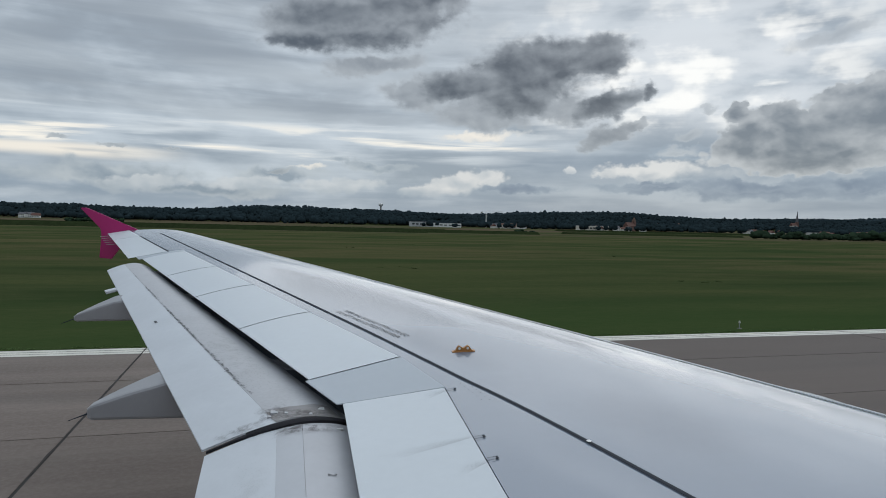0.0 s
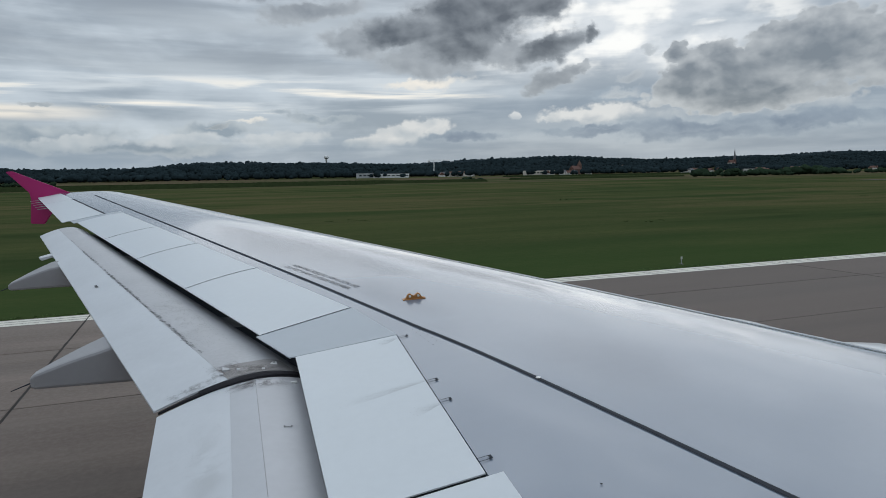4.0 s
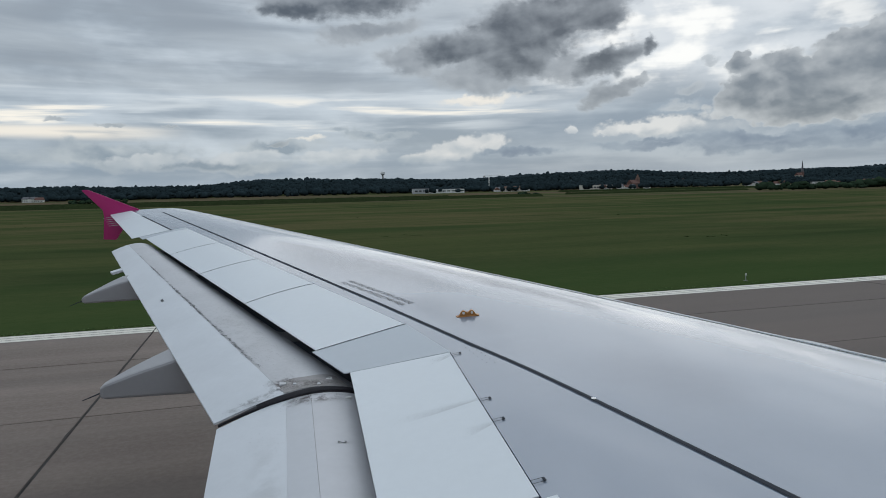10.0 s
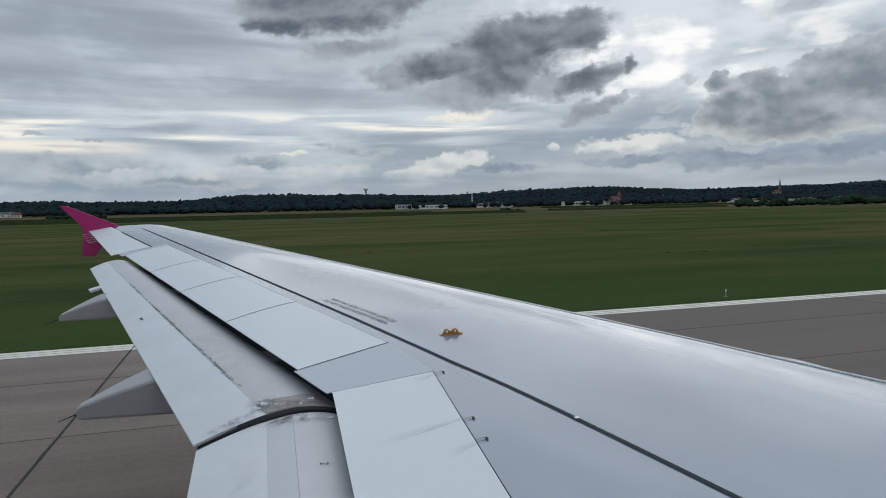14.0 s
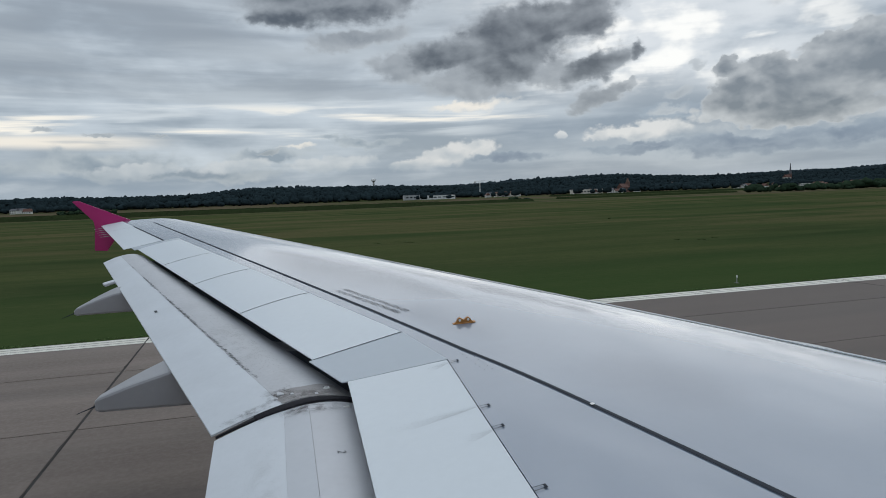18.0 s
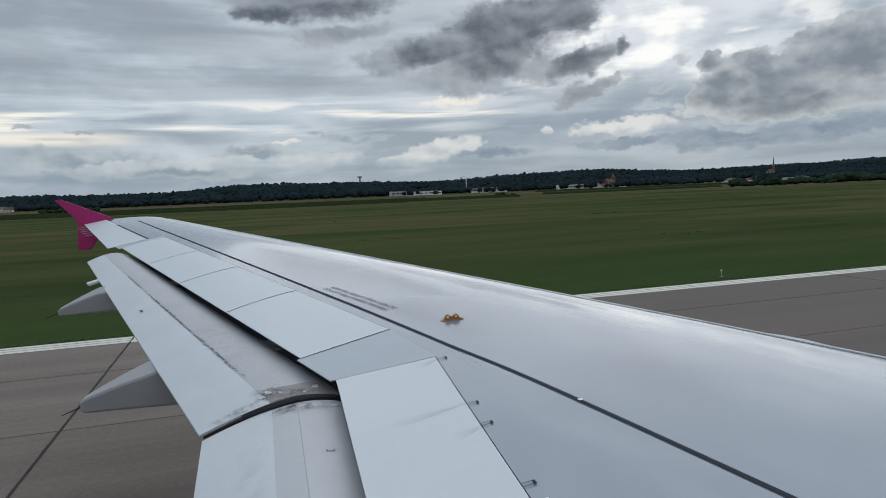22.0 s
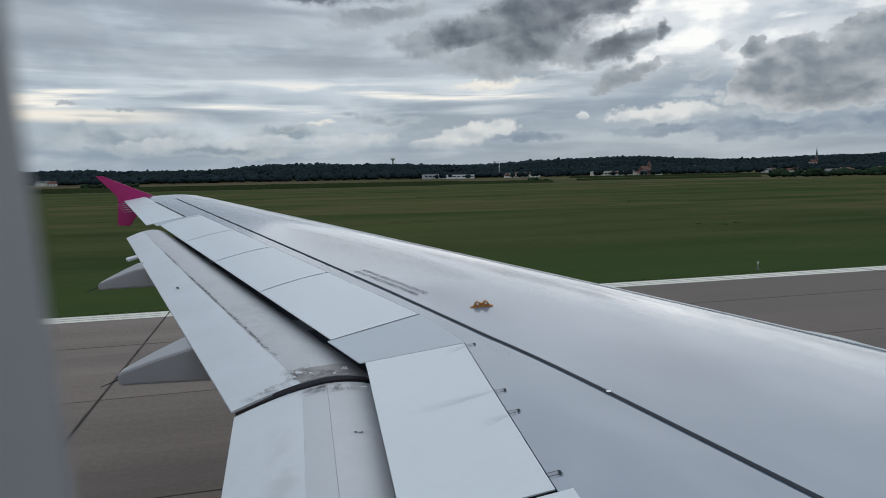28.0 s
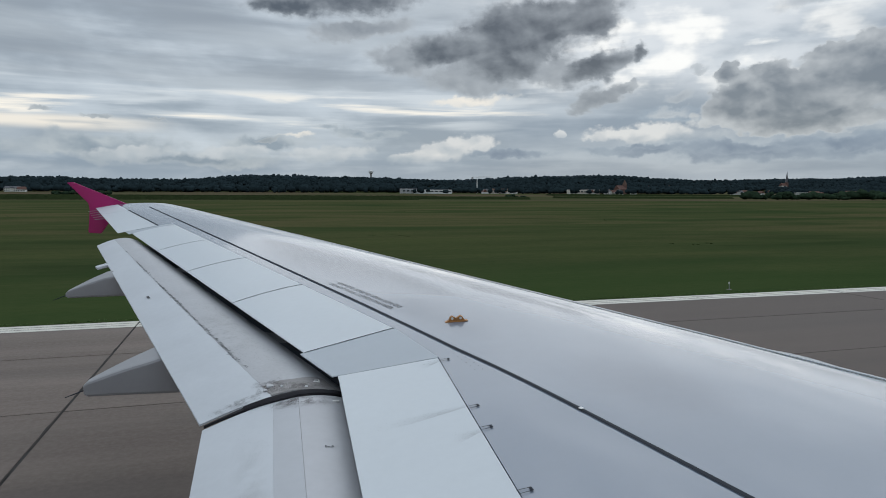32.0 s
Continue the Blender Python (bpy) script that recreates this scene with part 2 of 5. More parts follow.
# the dark cumulus overhead
base = ragged(base, [blob(29.0, 7.8, 2.8, 1.0, 20), blob(31.6, 8.8, 1.4, 0.6, 30), blob(13.5, 11.2, 4.4, 1.7, 0), blob(19.0, 9.8, 5.0, 1.7, 0), blob(25.5, 10.2, 3.4, 1.4, 10), blob(9.0, 13.6, 5.0, 1.0, 6)], (0.21, 0.24, 0.275), (0.42, 0.46, 0.495), 1.1, 0.45, 0.92, 2.4, 1.2)
base = ragged(base, [blob(22.6, 13.2, 7.2, 3.1, 8), blob(17.0, 12.0, 4.6, 1.8, 6), blob(21.6, 10.8, 4.6, 1.8, 0), blob(28.4, 14.3, 3.8, 2.1, 10), blob(29.2, 10.4, 3.4, 1.25, 24), blob(32.4, 11.5, 0.95, 0.75), blob(8.6, 17.2, 9.2, 3.2, 6), blob(3.0, 15.3, 3.8, 1.3, 4)], (0.078, 0.096, 0.119), (0.36, 0.40, 0.44), 0.70, 0.36, 1.0, 2.0, 1.0, 0.24)
# cloud heart enlarged so that the wing skin reflects a dark streak
base = ragged(base, [blob(7.0, 17.6, 9.0, 2.0, 8), blob(14, 19.2, 6, 1.4, 10)], (0.085, 0.104, 0.128), (0.36, 0.40, 0.44), 0.5, 0.4, 0.95, 2.0, 0.8)
base = ragged(base, [blob(45.5, 14.6, 4.2, 0.8, 12), blob(55, 13.5, 6, 1.2, 5)], (0.30, 0.34, 0.38), (0.50, 0.545, 0.585), 0.7, 0.6, 0.7)
# unseen clouds added above the view for the wing skin to reflect
base = ragged(base, [blob(14, 25, 9, 2.6, 10), blob(36, 27, 9, 2.6, 0), blob(-12, 22, 9, 2.2, 8)], (0.12, 0.145, 0.175), (0.36, 0.40, 0.44), 0.9, 0.5, 0.9)
# an overcast sky is brightest overhead
lift = N.add(1.0, N.mul(N.step(el, 18.0, 55.0), 0.75))
base = N.mix(1.0, base, N.vec(lift, lift, lift), "MULTIPLY")
day = N.mix(0.94, clear, base)
bg = N.node("ShaderNodeBackground")
N.put(bg.inputs[0], day)
bg.inputs[1].default_value = 1.0
out = N.node("ShaderNodeOutputWorld")
world.node_tree.links.new(bg.outputs[0], out.inputs[0])

sun = new("sun", bpy.data.lights.new("sun", "SUN"))
sun.data.energy, sun.data.angle, sun.data.color = 0.5, radians(75), (1.0, 0.99, 0.97)
sun.matrix_world = look((math.sin(radians(SUN_AZ)) * 50, math.cos(radians(SUN_AZ)) * 50, 50 * math.tan(radians(SUN_EL))), (0, 0, 0))


# ---------------------------------------------------------------- materials
def material(name, colour, rough=0.6, metal=0.0, grain=None, spec=0.5, bump=0.0, coat=0.0):
    """grain: (size in metres, spread, second size, second spread); colour varies by noise at two scales."""
    m = bpy.data.materials.new(name)
    m.use_nodes = True
    b = m.node_tree.nodes["Principled BSDF"]
    n = Nodes(m.node_tree)
    b.inputs["Roughness"].default_value = rough
    b.inputs["Metallic"].default_value = metal
    b.inputs["Specular IOR Level"].default_value = spec
    b.inputs["Coat Weight"].default_value = coat
    b.inputs["Coat Roughness"].default_value = 0.075
    b.inputs["Base Color"].default_value = (*colour, 1)
    if grain:
        pos = n.node("ShaderNodeNewGeometry").outputs["Position"]
        f1 = n.noise(pos, 1.0 / grain[0], 4, 0.6)
        f2 = n.noise(pos, 1.0 / grain[2], 3, 0.55)
        k = n.add(n.mul(n.sub(f1, 0.5), 2 * grain[1]), n.mul(n.sub(f2, 0.5), 2 * grain[3]))
        k = n.add(k, 1.0)
        c = n.node("ShaderNodeMix", data_type="RGBA", blend_type="MULTIPLY")
        c.inputs[0].default_value = 1.0
        c.inputs[6].default_value = (*colour, 1)
        n.put(c.inputs[7], n.vec(k, k, k))
        n.put(b.inputs["Base Color"], c.outputs[2])
        n.put(b.inputs["Roughness"], n.math("ADD", n.mul(n.sub(f1, 0.5), 0.12), rough, clamp=True))
        if bump:
            bn = n.node("ShaderNodeBump")
            bn.inputs["Strength"].default_value = 0.6
            bn.inputs["Distance"].default_value = bump
            n.put(bn.inputs["Height"], f1)
            n.put(b.inputs["Normal"], bn.outputs[0])
    return m


M_SKIN = material("wing_grey_paint", (0.190, 0.231, 0.292), 0.22, grain=(1.4, 0.06, 0.09, 0.02), coat=1.0)
M_PANEL = material("pale_panel_paint", (0.610, 0.645, 0.672), 0.36, grain=(0.9, 0.05, 0.06, 0.03))
M_FLAP = material("flap_white_paint", (0.590, 0.610, 0.638), 0.42, grain=(0.45, 0.11, 0.05, 0.04))
M_FLAPDIRT = material("soiled_flap_metal", (0.475, 0.475, 0.49), 0.5, grain=(0.35, 0.14, 0.03, 0.12))
M_SHROUD = material("shroud_grey_paint", (0.41, 0.45, 0.49), 0.32, grain=(0.8, 0.06, 0.06, 0.03))
M_FLAPBAND = material("flap_grey_band_paint", (0.49, 0.50, 0.525), 0.45, grain=(0.6, 0.08, 0.05, 0.04))
M_FLAPNOSE = material("flap_nose_paint", (0.51, 0.51, 0.53), 0.45, grain=(0.5, 0.12, 0.05, 0.05))
# the seal's rubber is darkened to carry the shade of the gap too
M_SEALGAP = material("worn_seal_gap_shade", (0.024, 0.023, 0.027), 0.75, grain=(0.12, 0.35, 0.02, 0.2), spec=0.2)
M_CHAFE = material("chafed_dark_primer", (0.13, 0.13, 0.135), 0.7, grain=(0.05, 0.3, 0.01, 0.2))
M_GRIME = material("brown_grime", (0.29, 0.275, 0.27), 0.6, grain=(0.12, 0.3, 0.02, 0.2))
# dark grey with the shade of the recesses put into the colour
M_DARK = material("dark_recess_grey", (0.085, 0.09, 0.105), 0.6, grain=(0.3, 0.3, 0.05, 0.2))
M_SEAL = material("black_seal_rubber", (0.040, 0.045, 0.055), 0.8, grain=(0.4, 0.15, 0.03, 0.1), spec=0.12)
M_FAIR = material("fairing_grey_paint", (0.33, 0.325, 0.335), 0.42, grain=(0.6, 0.08, 0.05, 0.04))
M_PINK = material("magenta_gloss_paint", (0.42, 0.010, 0.140), 0.35, grain=(0.8, 0.06, 0.08, 0.03))
M_SLAT = material("white_slat_paint", (0.70, 0.71, 0.73), 0.3, grain=(0.6, 0.06, 0.05, 0.03), coat=0.4)
M_ORANGE = material("orange_yellow_paint", (0.40, 0.175, 0.042), 0.5, grain=(0.05, 0.2, 0.01, 0.1))
M_CABIN = material("cabin_plastic", (0.54, 0.55, 0.57), 0.6, grain=(0.2, 0.04, 0.01, 0.02))
M_FUSE = material("fuselage_white_paint", (0.75, 0.76, 0.78), 0.3, grain=(1.5, 0.03, 0.1, 0.02))
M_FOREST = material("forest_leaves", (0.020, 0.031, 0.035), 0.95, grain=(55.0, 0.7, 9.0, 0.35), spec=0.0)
# far ridge trees: forest colour made paler and bluer to imitate haze
M_FARWOOD = material("hazed_far_leaves", (0.030, 0.043, 0.050), 0.95, grain=(80.0, 0.4, 14.0, 0.2), spec=0.0)
M_COPSE = material("copse_leaves", (0.026, 0.043, 0.026), 0.95, grain=(14.0, 0.5, 3.0, 0.4), spec=0.0)
M_WHITE = material("white_road_paint", (0.62, 0.60, 0.53), 0.7, grain=(1.5, 0.12, 0.12, 0.14))


# ---------------------------------------------------------------- mesh helpers
def part(name, bm, mat, parent=None, label=""):
    me = bpy.data.meshes.new(name)
    bm.to_mesh(me)
    bm.free()
    me.materials.append(mat)
    ob = new(name, me)
    ob.parent = parent
    if label:
        ob["label"] = label
    return ob


def mesh(name, verts, faces, mat, parent=None, smooth=False, label=""):
    me = bpy.data.meshes.new(name)
    me.from_pydata(verts, [], faces)
    if smooth:
        me.polygons.foreach_set("use_smooth", [True] * len(me.polygons))
    me.materials.append(mat)
    ob = new(name, me)
    ob.parent = parent
    if label:
        ob["label"] = label
    return ob


def thing(name, label, category, group="", kind="", at=(0, 0, 0), turn=0.0):
    ob = new(name)
    ob.matrix_basis = pose(*at, 0, 0, turn)
    return tagged(ob, label, category, group, kind)


def box(bm, x0, x1, y0, y1, z0, z1, bevel=0.0):
    r = bmesh.ops.create_cube(bm, size=1.0)
    vs = r["verts"]
    for v in vs:
        v.co = Vector((x0 + (v.co.x + 0.5) * (x1 - x0), y0 + (v.co.y + 0.5) * (y1 - y0), z0 + (v.co.z + 0.5) * (z1 - z0)))
    if bevel:
        bmesh.ops.bevel(bm, geom=list({e for v in vs for e in v.link_edges}), offset=bevel, segments=1, affect="EDGES")
    return vs


def rod(bm, a, b, r0, r1=None, n=6):
    a, b = Vector(a), Vector(b)
    r1 = r0 if r1 is None else r1
    m = Matrix.Translation((a + b) / 2) @ (b - a).to_track_quat("Z", "Y").to_matrix().to_4x4()
    bmesh.ops.create_cone(bm, cap_ends=True, segments=n, radius1=r0, radius2=r1, depth=(b - a).length, matrix=m)


def sheet(name, fx, u0, u1, v0, v1, nu, nv, mat, parent=None, thick=0.0, label="", smooth=True):
    """A curved panel: fx(u, v) gives its upper face; with thickness its sides and lower face are closed."""
    us, vs = np.linspace(u0, u1, nu + 1), np.linspace(v0, v1, nv + 1)
    top = [tuple(fx(u, v)) for v in vs for u in us]
    verts = list(top)
    w = nu + 1
    faces = [(j * w + i, j * w + i + 1, (j + 1) * w + i + 1, (j + 1) * w + i) for j in range(nv) for i in range(nu)]
    a, b = Vector(top[faces[0][1]]) - Vector(top[faces[0][0]]), Vector(top[faces[0][3]]) - Vector(top[faces[0][0]])
    if a.cross(b).z < 0:
        faces = [f[::-1] for f in faces]
    if thick:
        k = len(top)
        verts += [(x, y, z - thick) for x, y, z in top]
        faces += [tuple(i + k for i in f[::-1]) for f in faces]
        ring = [i for i in range(nu + 1)] + [j * w + nu for j in range(1, nv + 1)] + [nv * w + i for i in range(nu - 1, -1, -1)] + [j * w for j in range(nv - 1, 0, -1)]
        # the rim has vertices of its own, so that shading breaks there
        m = len(verts)
        verts += [verts[i] for i in ring] + [verts[i + k] for i in ring]
        c = len(ring)
        faces += [(m + i, m + (i + 1) % c, m + c + (i + 1) % c, m + c + i) for i in range(c)]
    ob = mesh(name, verts, faces, mat, parent, smooth, label)
    bm = bmesh.new()
    bm.from_mesh(ob.data)
    if thick:
        bmesh.ops.recalc_face_normals(bm, faces=bm.faces)
    bm.to_mesh(ob.data)
    bm.free()
    return ob


# ---------------------------------------------------------------- the wing's upper surface
def ease(x, xs, ys):
    """A smooth curve through a few stations."""
    i = max(0, min(len(xs) - 2, int(np.searchsorted(xs, x)) - 1))

    def slope(j):
        if j == 0 or j == len(xs) - 1:
            k = 0 if j == 0 else j - 1
            return (ys[k + 1] - ys[k]) / (xs[k + 1] - xs[k])
        return (ys[j + 1] - ys[j - 1]) / (xs[j + 1] - xs[j - 1])

    h = xs[i + 1] - xs[i]
    t = (x - xs[i]) / h
    return (2 * t**3 - 3 * t**2 + 1) * ys[i] + (t**3 - 2 * t**2 + t) * h * slope(i) + (3 * t**2 - 2 * t**3) * ys[i + 1] + (t**3 - t**2) * h * slope(i + 1)


def smooth(t):
    t = max(0.0, min(1.0, t))
    return t * t * (3 - 2 * t)


CHORD = (0.0, 0.03, 0.12, 0.3, 0.5, 0.72, 0.8, 1.0, 1.3)
CAMBER = (-0.04, 0.08, 0.15, 0.19, 0.18, 0.14, 0.10, 0.0, -0.15)


# the section between the stations, faired so that reflections run without a break
SPAN_S = np.arange(-0.2, 1.5, 0.004)
FAIR_S = np.array([ease(a, CHORD, CAMBER) for a in SPAN_S])
KERNEL = np.exp(-0.5 * (np.arange(-40, 41) * 0.004 / 0.045) ** 2)
SOFT_S = np.convolve(np.pad(FAIR_S, 40, mode="edge"), KERNEL / KERNEL.sum(), mode="valid")
BLEND_S = np.clip((SPAN_S - 0.04) / 0.16, 0, 1) * np.clip((1.15 - SPAN_S) / 0.1, 0, 1)
FAIR_S = FAIR_S + (SOFT_S - FAIR_S) * BLEND_S


def lead(y):
    return 3.87 - 0.509 * (y - 4.55)


def rear(y):
    return 0.56 - 0.348 * (y - 4.57) if y > 4.57 else 0.56 - 0.055 * (4.57 - y)


def dihedral(y):
    return 3.19 + 0.092 * (y - 4.55)


def wing_z(x, y):
    s = (lead(y) - x) / (lead(y) - rear(y))
    return dihedral(y) + float(np.interp(s, SPAN_S, FAIR_S)) * (1.0 - 0.045 * max(0.0, y - 6.0))


def on_wing(x, y, up=0.0):
    return (x, y, wing_z(x, y) + up)


def spoiler_front(y):
    if y >= 5.22:
        return 3.0023 - 0.3616 * y
    if y <= 4.53:
        return 0.98 + 0.0665 * y
    return 1.28 + (y - 4.53) / 0.69 * (1.115 - 1.28)


def skin_cut(y):
    return 2.773 - 0.3614 * y if y > 11.75 else spoiler_front(y)


aircraft = thing("airliner", "white and grey airliner with flaps lowered and magenta wingtip fence", "aircraft")
ROOT, TIP = -0.15, 15.05
sheet("wing_skin", lambda u, y: on_wing(lead(y) - 0.045 * (lead(y) - rear(y)) + u * (skin_cut(y) - lead(y) + 0.045 * (lead(y) - rear(y))), y), 0, 1, ROOT, TIP, 130, 320, M_SKIN, aircraft, 0.03, "glossy light grey upper wing skin")
sheet("wing_bay", lambda u, y: on_wing(skin_cut(y) + 0.3 + u * (rear(y) + 0.25 - skin_cut(y) - 0.3), y, -0.09), 0, 1, ROOT, 11.7, 6, 40, M_DARK, aircraft, 0.03, "flap bay floor, shade of the gap in its colour")


def lower(u, y):
    x = lead(y) - 0.1 + u * (rear(y) - lead(y) + 0.2)
    return (x, y, dihedral(y) - 0.02 - 0.30 * math.sin(math.pi * min(1, u * 0.9 + 0.1)) * (lead(y) - rear(y)) / 3.3)


sheet("lower_skin", lower, 0, 1, ROOT, TIP, 10, 20, M_SKIN, aircraft, 0.03)
# the drooped slats along the leading edge, five lengths
SLAT_ENDS = (1.0, 4.55, 7.2, 9.9, 12.4, 14.85)
for y0, y1 in zip(SLAT_ENDS, SLAT_ENDS[1:]):
    def slat(u, y):
        c = (lead(y) - rear(y)) / 3.3
        return (lead(y) - 0.155 * c + u * 0.36 * c, y, wing_z(lead(y) - 0.155 * c, y) + 0.006 - (0.05 * u + 0.34 * u * u) * c * 0.55)

    sheet("slat", slat, 0, 1, y0 + 0.006, y1 - 0.006, 10, 10, M_SLAT, aircraft, 0.02, "white leading edge slat")


def black(y):
    d = y - 4.1
    return 1.62 - 0.306 * d - 0.046 * (math.sqrt(d * d + 0.36) - 0.25)


sheet("seal_strip", lambda u, y: on_wing(black(y) + u * (0.035 - 0.0011 * y), y, 0.005), -0.5, 0.5, ROOT, 14.3, 1, 90, M_SEAL, aircraft, 0.0, "black rubber seal strip")

# spoilers: one inboard, four outboard
def panel(name, ends0, ends1, front, back, mat, thick=0.007, up=0.004, label="", bow=0.0):
    """A panel between two ribs; each rib is given by its y at the front and at the back."""
    def f(u, v):
        y = (ends0[0] + u * (ends0[1] - ends0[0])) * (1 - v) + (ends1[0] + u * (ends1[1] - ends1[0])) * v
        return on_wing(front(y) + u * (back(y) - front(y)), y, up + bow * 4 * u * (1 - u) * smooth((y - 5.05) / 1.2))

    return sheet(name, f, 0, 1, 0, 1, 12, 14, mat, aircraft, thick, label)


panel("root_panel", (1.0, 1.0), (2.585, 2.585), lambda y: spoiler_front(y) + 0.07, rear, M_PANEL, label="pale fixed panel at the wing root")
panel("spoiler", (2.61, 2.61), (4.50, 4.575), lambda y: spoiler_front(y) - 0.008, rear, M_PANEL, label="pale grey inboard spoiler panel")
BOW = 0.014
RIBS = ((5.24, 5.12), (6.93, 6.76), (8.52, 8.35), (9.985, 9.82), (11.60, 11.45))
for a, b in zip(RIBS, RIBS[1:]):
    panel("spoiler", (a[0] + 0.005, a[1] + 0.005), (b[0] - 0.005, b[1] - 0.005), lambda y: spoiler_front(y) - 0.008, rear, M_PANEL, label="pale grey outboard spoiler panel", bow=BOW)
panel("shroud_panel", (4.51, 4.585), (5.234, 5.114), spoiler_front, lambda y: rear(y) - 0.035, M_SHROUD, label="grey fixed shroud panel")


def tip_te(y):
    return 1.3841 - 0.2966 * y


panel("aileron", (11.80, 11.72), (14.0, 14.0), lambda y: skin_cut(y) - 0.012, tip_te, M_PANEL, label="pale grey aileron")
# the tip panel takes the paler paint to imitate a grazing reflection
panel("tip_panel", (14.01, 14.01), (TIP, TIP), lambda y: skin_cut(y) - 0.004, tip_te, M_PANEL)
panel("trim_panel", (11.605, 11.455), (11.79, 11.71), spoiler_front, lambda y: rear(y) - 0.05, M_SHROUD)


# flaps
def flap_out(u, y):
    k = (y - 4.55) / 6.75
    f = Vector((rear(y) + 0.14, y, dihedral(y) - 0.09 + 0.02 * k))
    b = Vector((-0.35 - 1.97 * k, y, 2.91 + 0.745 * k))
    p = f.lerp(b, u)
    p.z += 0.07 * math.sin(math.pi * u) - 0.25 * max(0.0, 0.15 - u) ** 1.3 - 0.068 * max(0.0, 1.0 - u / 0.42) ** 1.8
    return p


def flap_in(u, y):
    f = Vector((rear(y) + 0.14, y, dihedral(y) - 0.10))
    b = Vector((-0.35 - 0.012 * (4.55 - y), y, 2.90 - 0.075 * (4.55 - y)))
    p = f.lerp(b, u)
    p.z += 0.07 * math.sin(math.pi * u) - 0.25 * max(0.0, 0.15 - u) ** 1.3 - 0.068 * max(0.0, 1.0 - u / 0.42) ** 1.8
    return p


def seam(y):
    return 0.545 + 0.014 * (y - 4.62)


def strip_of(surface, lo, hi):
    return lambda u, y: surface(lo(y) + u * (hi(y) - lo(y)), y)


flap = sheet("outboard_flap", strip_of(flap_out, seam, lambda y: 1.0), 0, 1, 4.62, 11.3, 12, 30, M_FLAP, aircraft, 0.014, "white outboard flap, worn along its seam")
sheet("flap_nose", strip_of(flap_out, lambda y: 0.0, lambda y: seam(y) - 0.0012), 0, 1, 4.62, 11.3, 12, 30, M_FLAPDIRT, flap, 0.014, "soiled grey flap nose")
flap2 = sheet("inboard_flap", strip_of(flap_in, lambda y: 0.56, lambda y: 1.0), 0, 1, 1.2, 4.548, 12, 20, M_FLAP, aircraft, 0.014, "white inboard flap with faint stains")
sheet("flap_band", strip_of(flap_in, lambda y: 0.40, lambda y: 0.5595), 0, 1, 1.2, 4.545, 4, 20, M_FLAPBAND, flap2, 0.014, "grey band along the flap")
sheet("flap_nose", strip_of(flap_in, lambda y: 0.0, lambda y: 0.3982), 0, 1, 1.2, 4.54, 10, 20, M_FLAPNOSE, flap2, 0.014, "pale grey flap nose")
sheet("flap_seal", lambda u, v: Vector(flap_out(u, 4.575 + v * (0.004 + 0.030 * math.sin(math.pi * u) * smooth((1.0 - u) / 0.45)))) + Vector((0, 0, 0.004 + 0.016 * math.cos(v * 1.5))), 0.10, 0.74, -1, 1, 24, 4, M_SEALGAP, flap, 0.05, "worn rubber seal between the flaps, darkened for the gap's shade")
sheet("flap_seal", lambda u, v: Vector(flap_out(u, 4.575 + v * (0.004 + 0.030 * math.sin(math.pi * u) * smooth((1.0 - u) / 0.45)))) + Vector((0, 0, 0.002)), 0.74, 0.985, -1, 1, 10, 4, M_SEALGAP, flap, 0.018, "worn rubber seal between the flaps, darkened for the gap's shade")
# sheets added to close the gaps ahead of the flaps, coloured dark as shade
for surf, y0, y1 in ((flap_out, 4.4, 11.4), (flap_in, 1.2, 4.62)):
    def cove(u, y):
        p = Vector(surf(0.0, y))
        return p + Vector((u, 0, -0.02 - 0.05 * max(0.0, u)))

    sheet("flap_cove", cove, -0.06, 0.75, y0, y1, 8, 24, M_DARK, aircraft, 0.01, "closing sheet ahead of the flap, shade in its dark colour")
# chafed dark flecks along the seam
rng = random.Random(5)
verts, faces = [], []
WORN = ((10.2, 0.12, 10), (9.05, 0.28, 90), (7.95, 0.16, 60), (7.35, 0.26, 100), (6.4, 0.42, 80), (5.6, 0.30, 40))
for mid, spread, count in WORN:
    for i in range(count):
        y = rng.gauss(mid, spread)
        u = seam(y) - 0.016 + 0.002 * (y - 4.6) + rng.gauss(0, 0.007)
        a, b = rng.uniform(0.008, 0.026), rng.uniform(0.002, 0.007)
        s = rng.uniform(0.0, 0.012)
        k = len(verts)
        for du, dy in ((-b - s, -a), (b - s, -a * 0.6), (b + s, a), (-b * 0.5 + s, a * 0.8)):
            p = flap_out(u + du, y + dy)
            verts.append((p.x, p.y, p.z + 0.005))
        faces.append((k, k + 1, k + 2, k + 3))
wear = mesh("chafe_mark", verts, faces, M_CHAFE, flap, label="dark chafed flecks")
wear["kind"] = "stuff"
# fittings at the inboard end of the outboard flap
for u, y, du, dy in ((0.50, 4.80, 0.025, 0.045), (0.44, 4.74, 0.012, 0.02), (0.55, 4.74, 0.014, 0.025), (0.30, 4.68, 0.012, 0.02)):
    p = flap_out(u, y)
    bm = bmesh.new()
    box(bm, p.x - du, p.x + du, p.y - dy, p.y + dy, p.z - 0.01, p.z + 0.007, 0.003)
    part("hinge_plate", bm, M_FLAPDIRT, flap, "scuffed metal hinge plate")
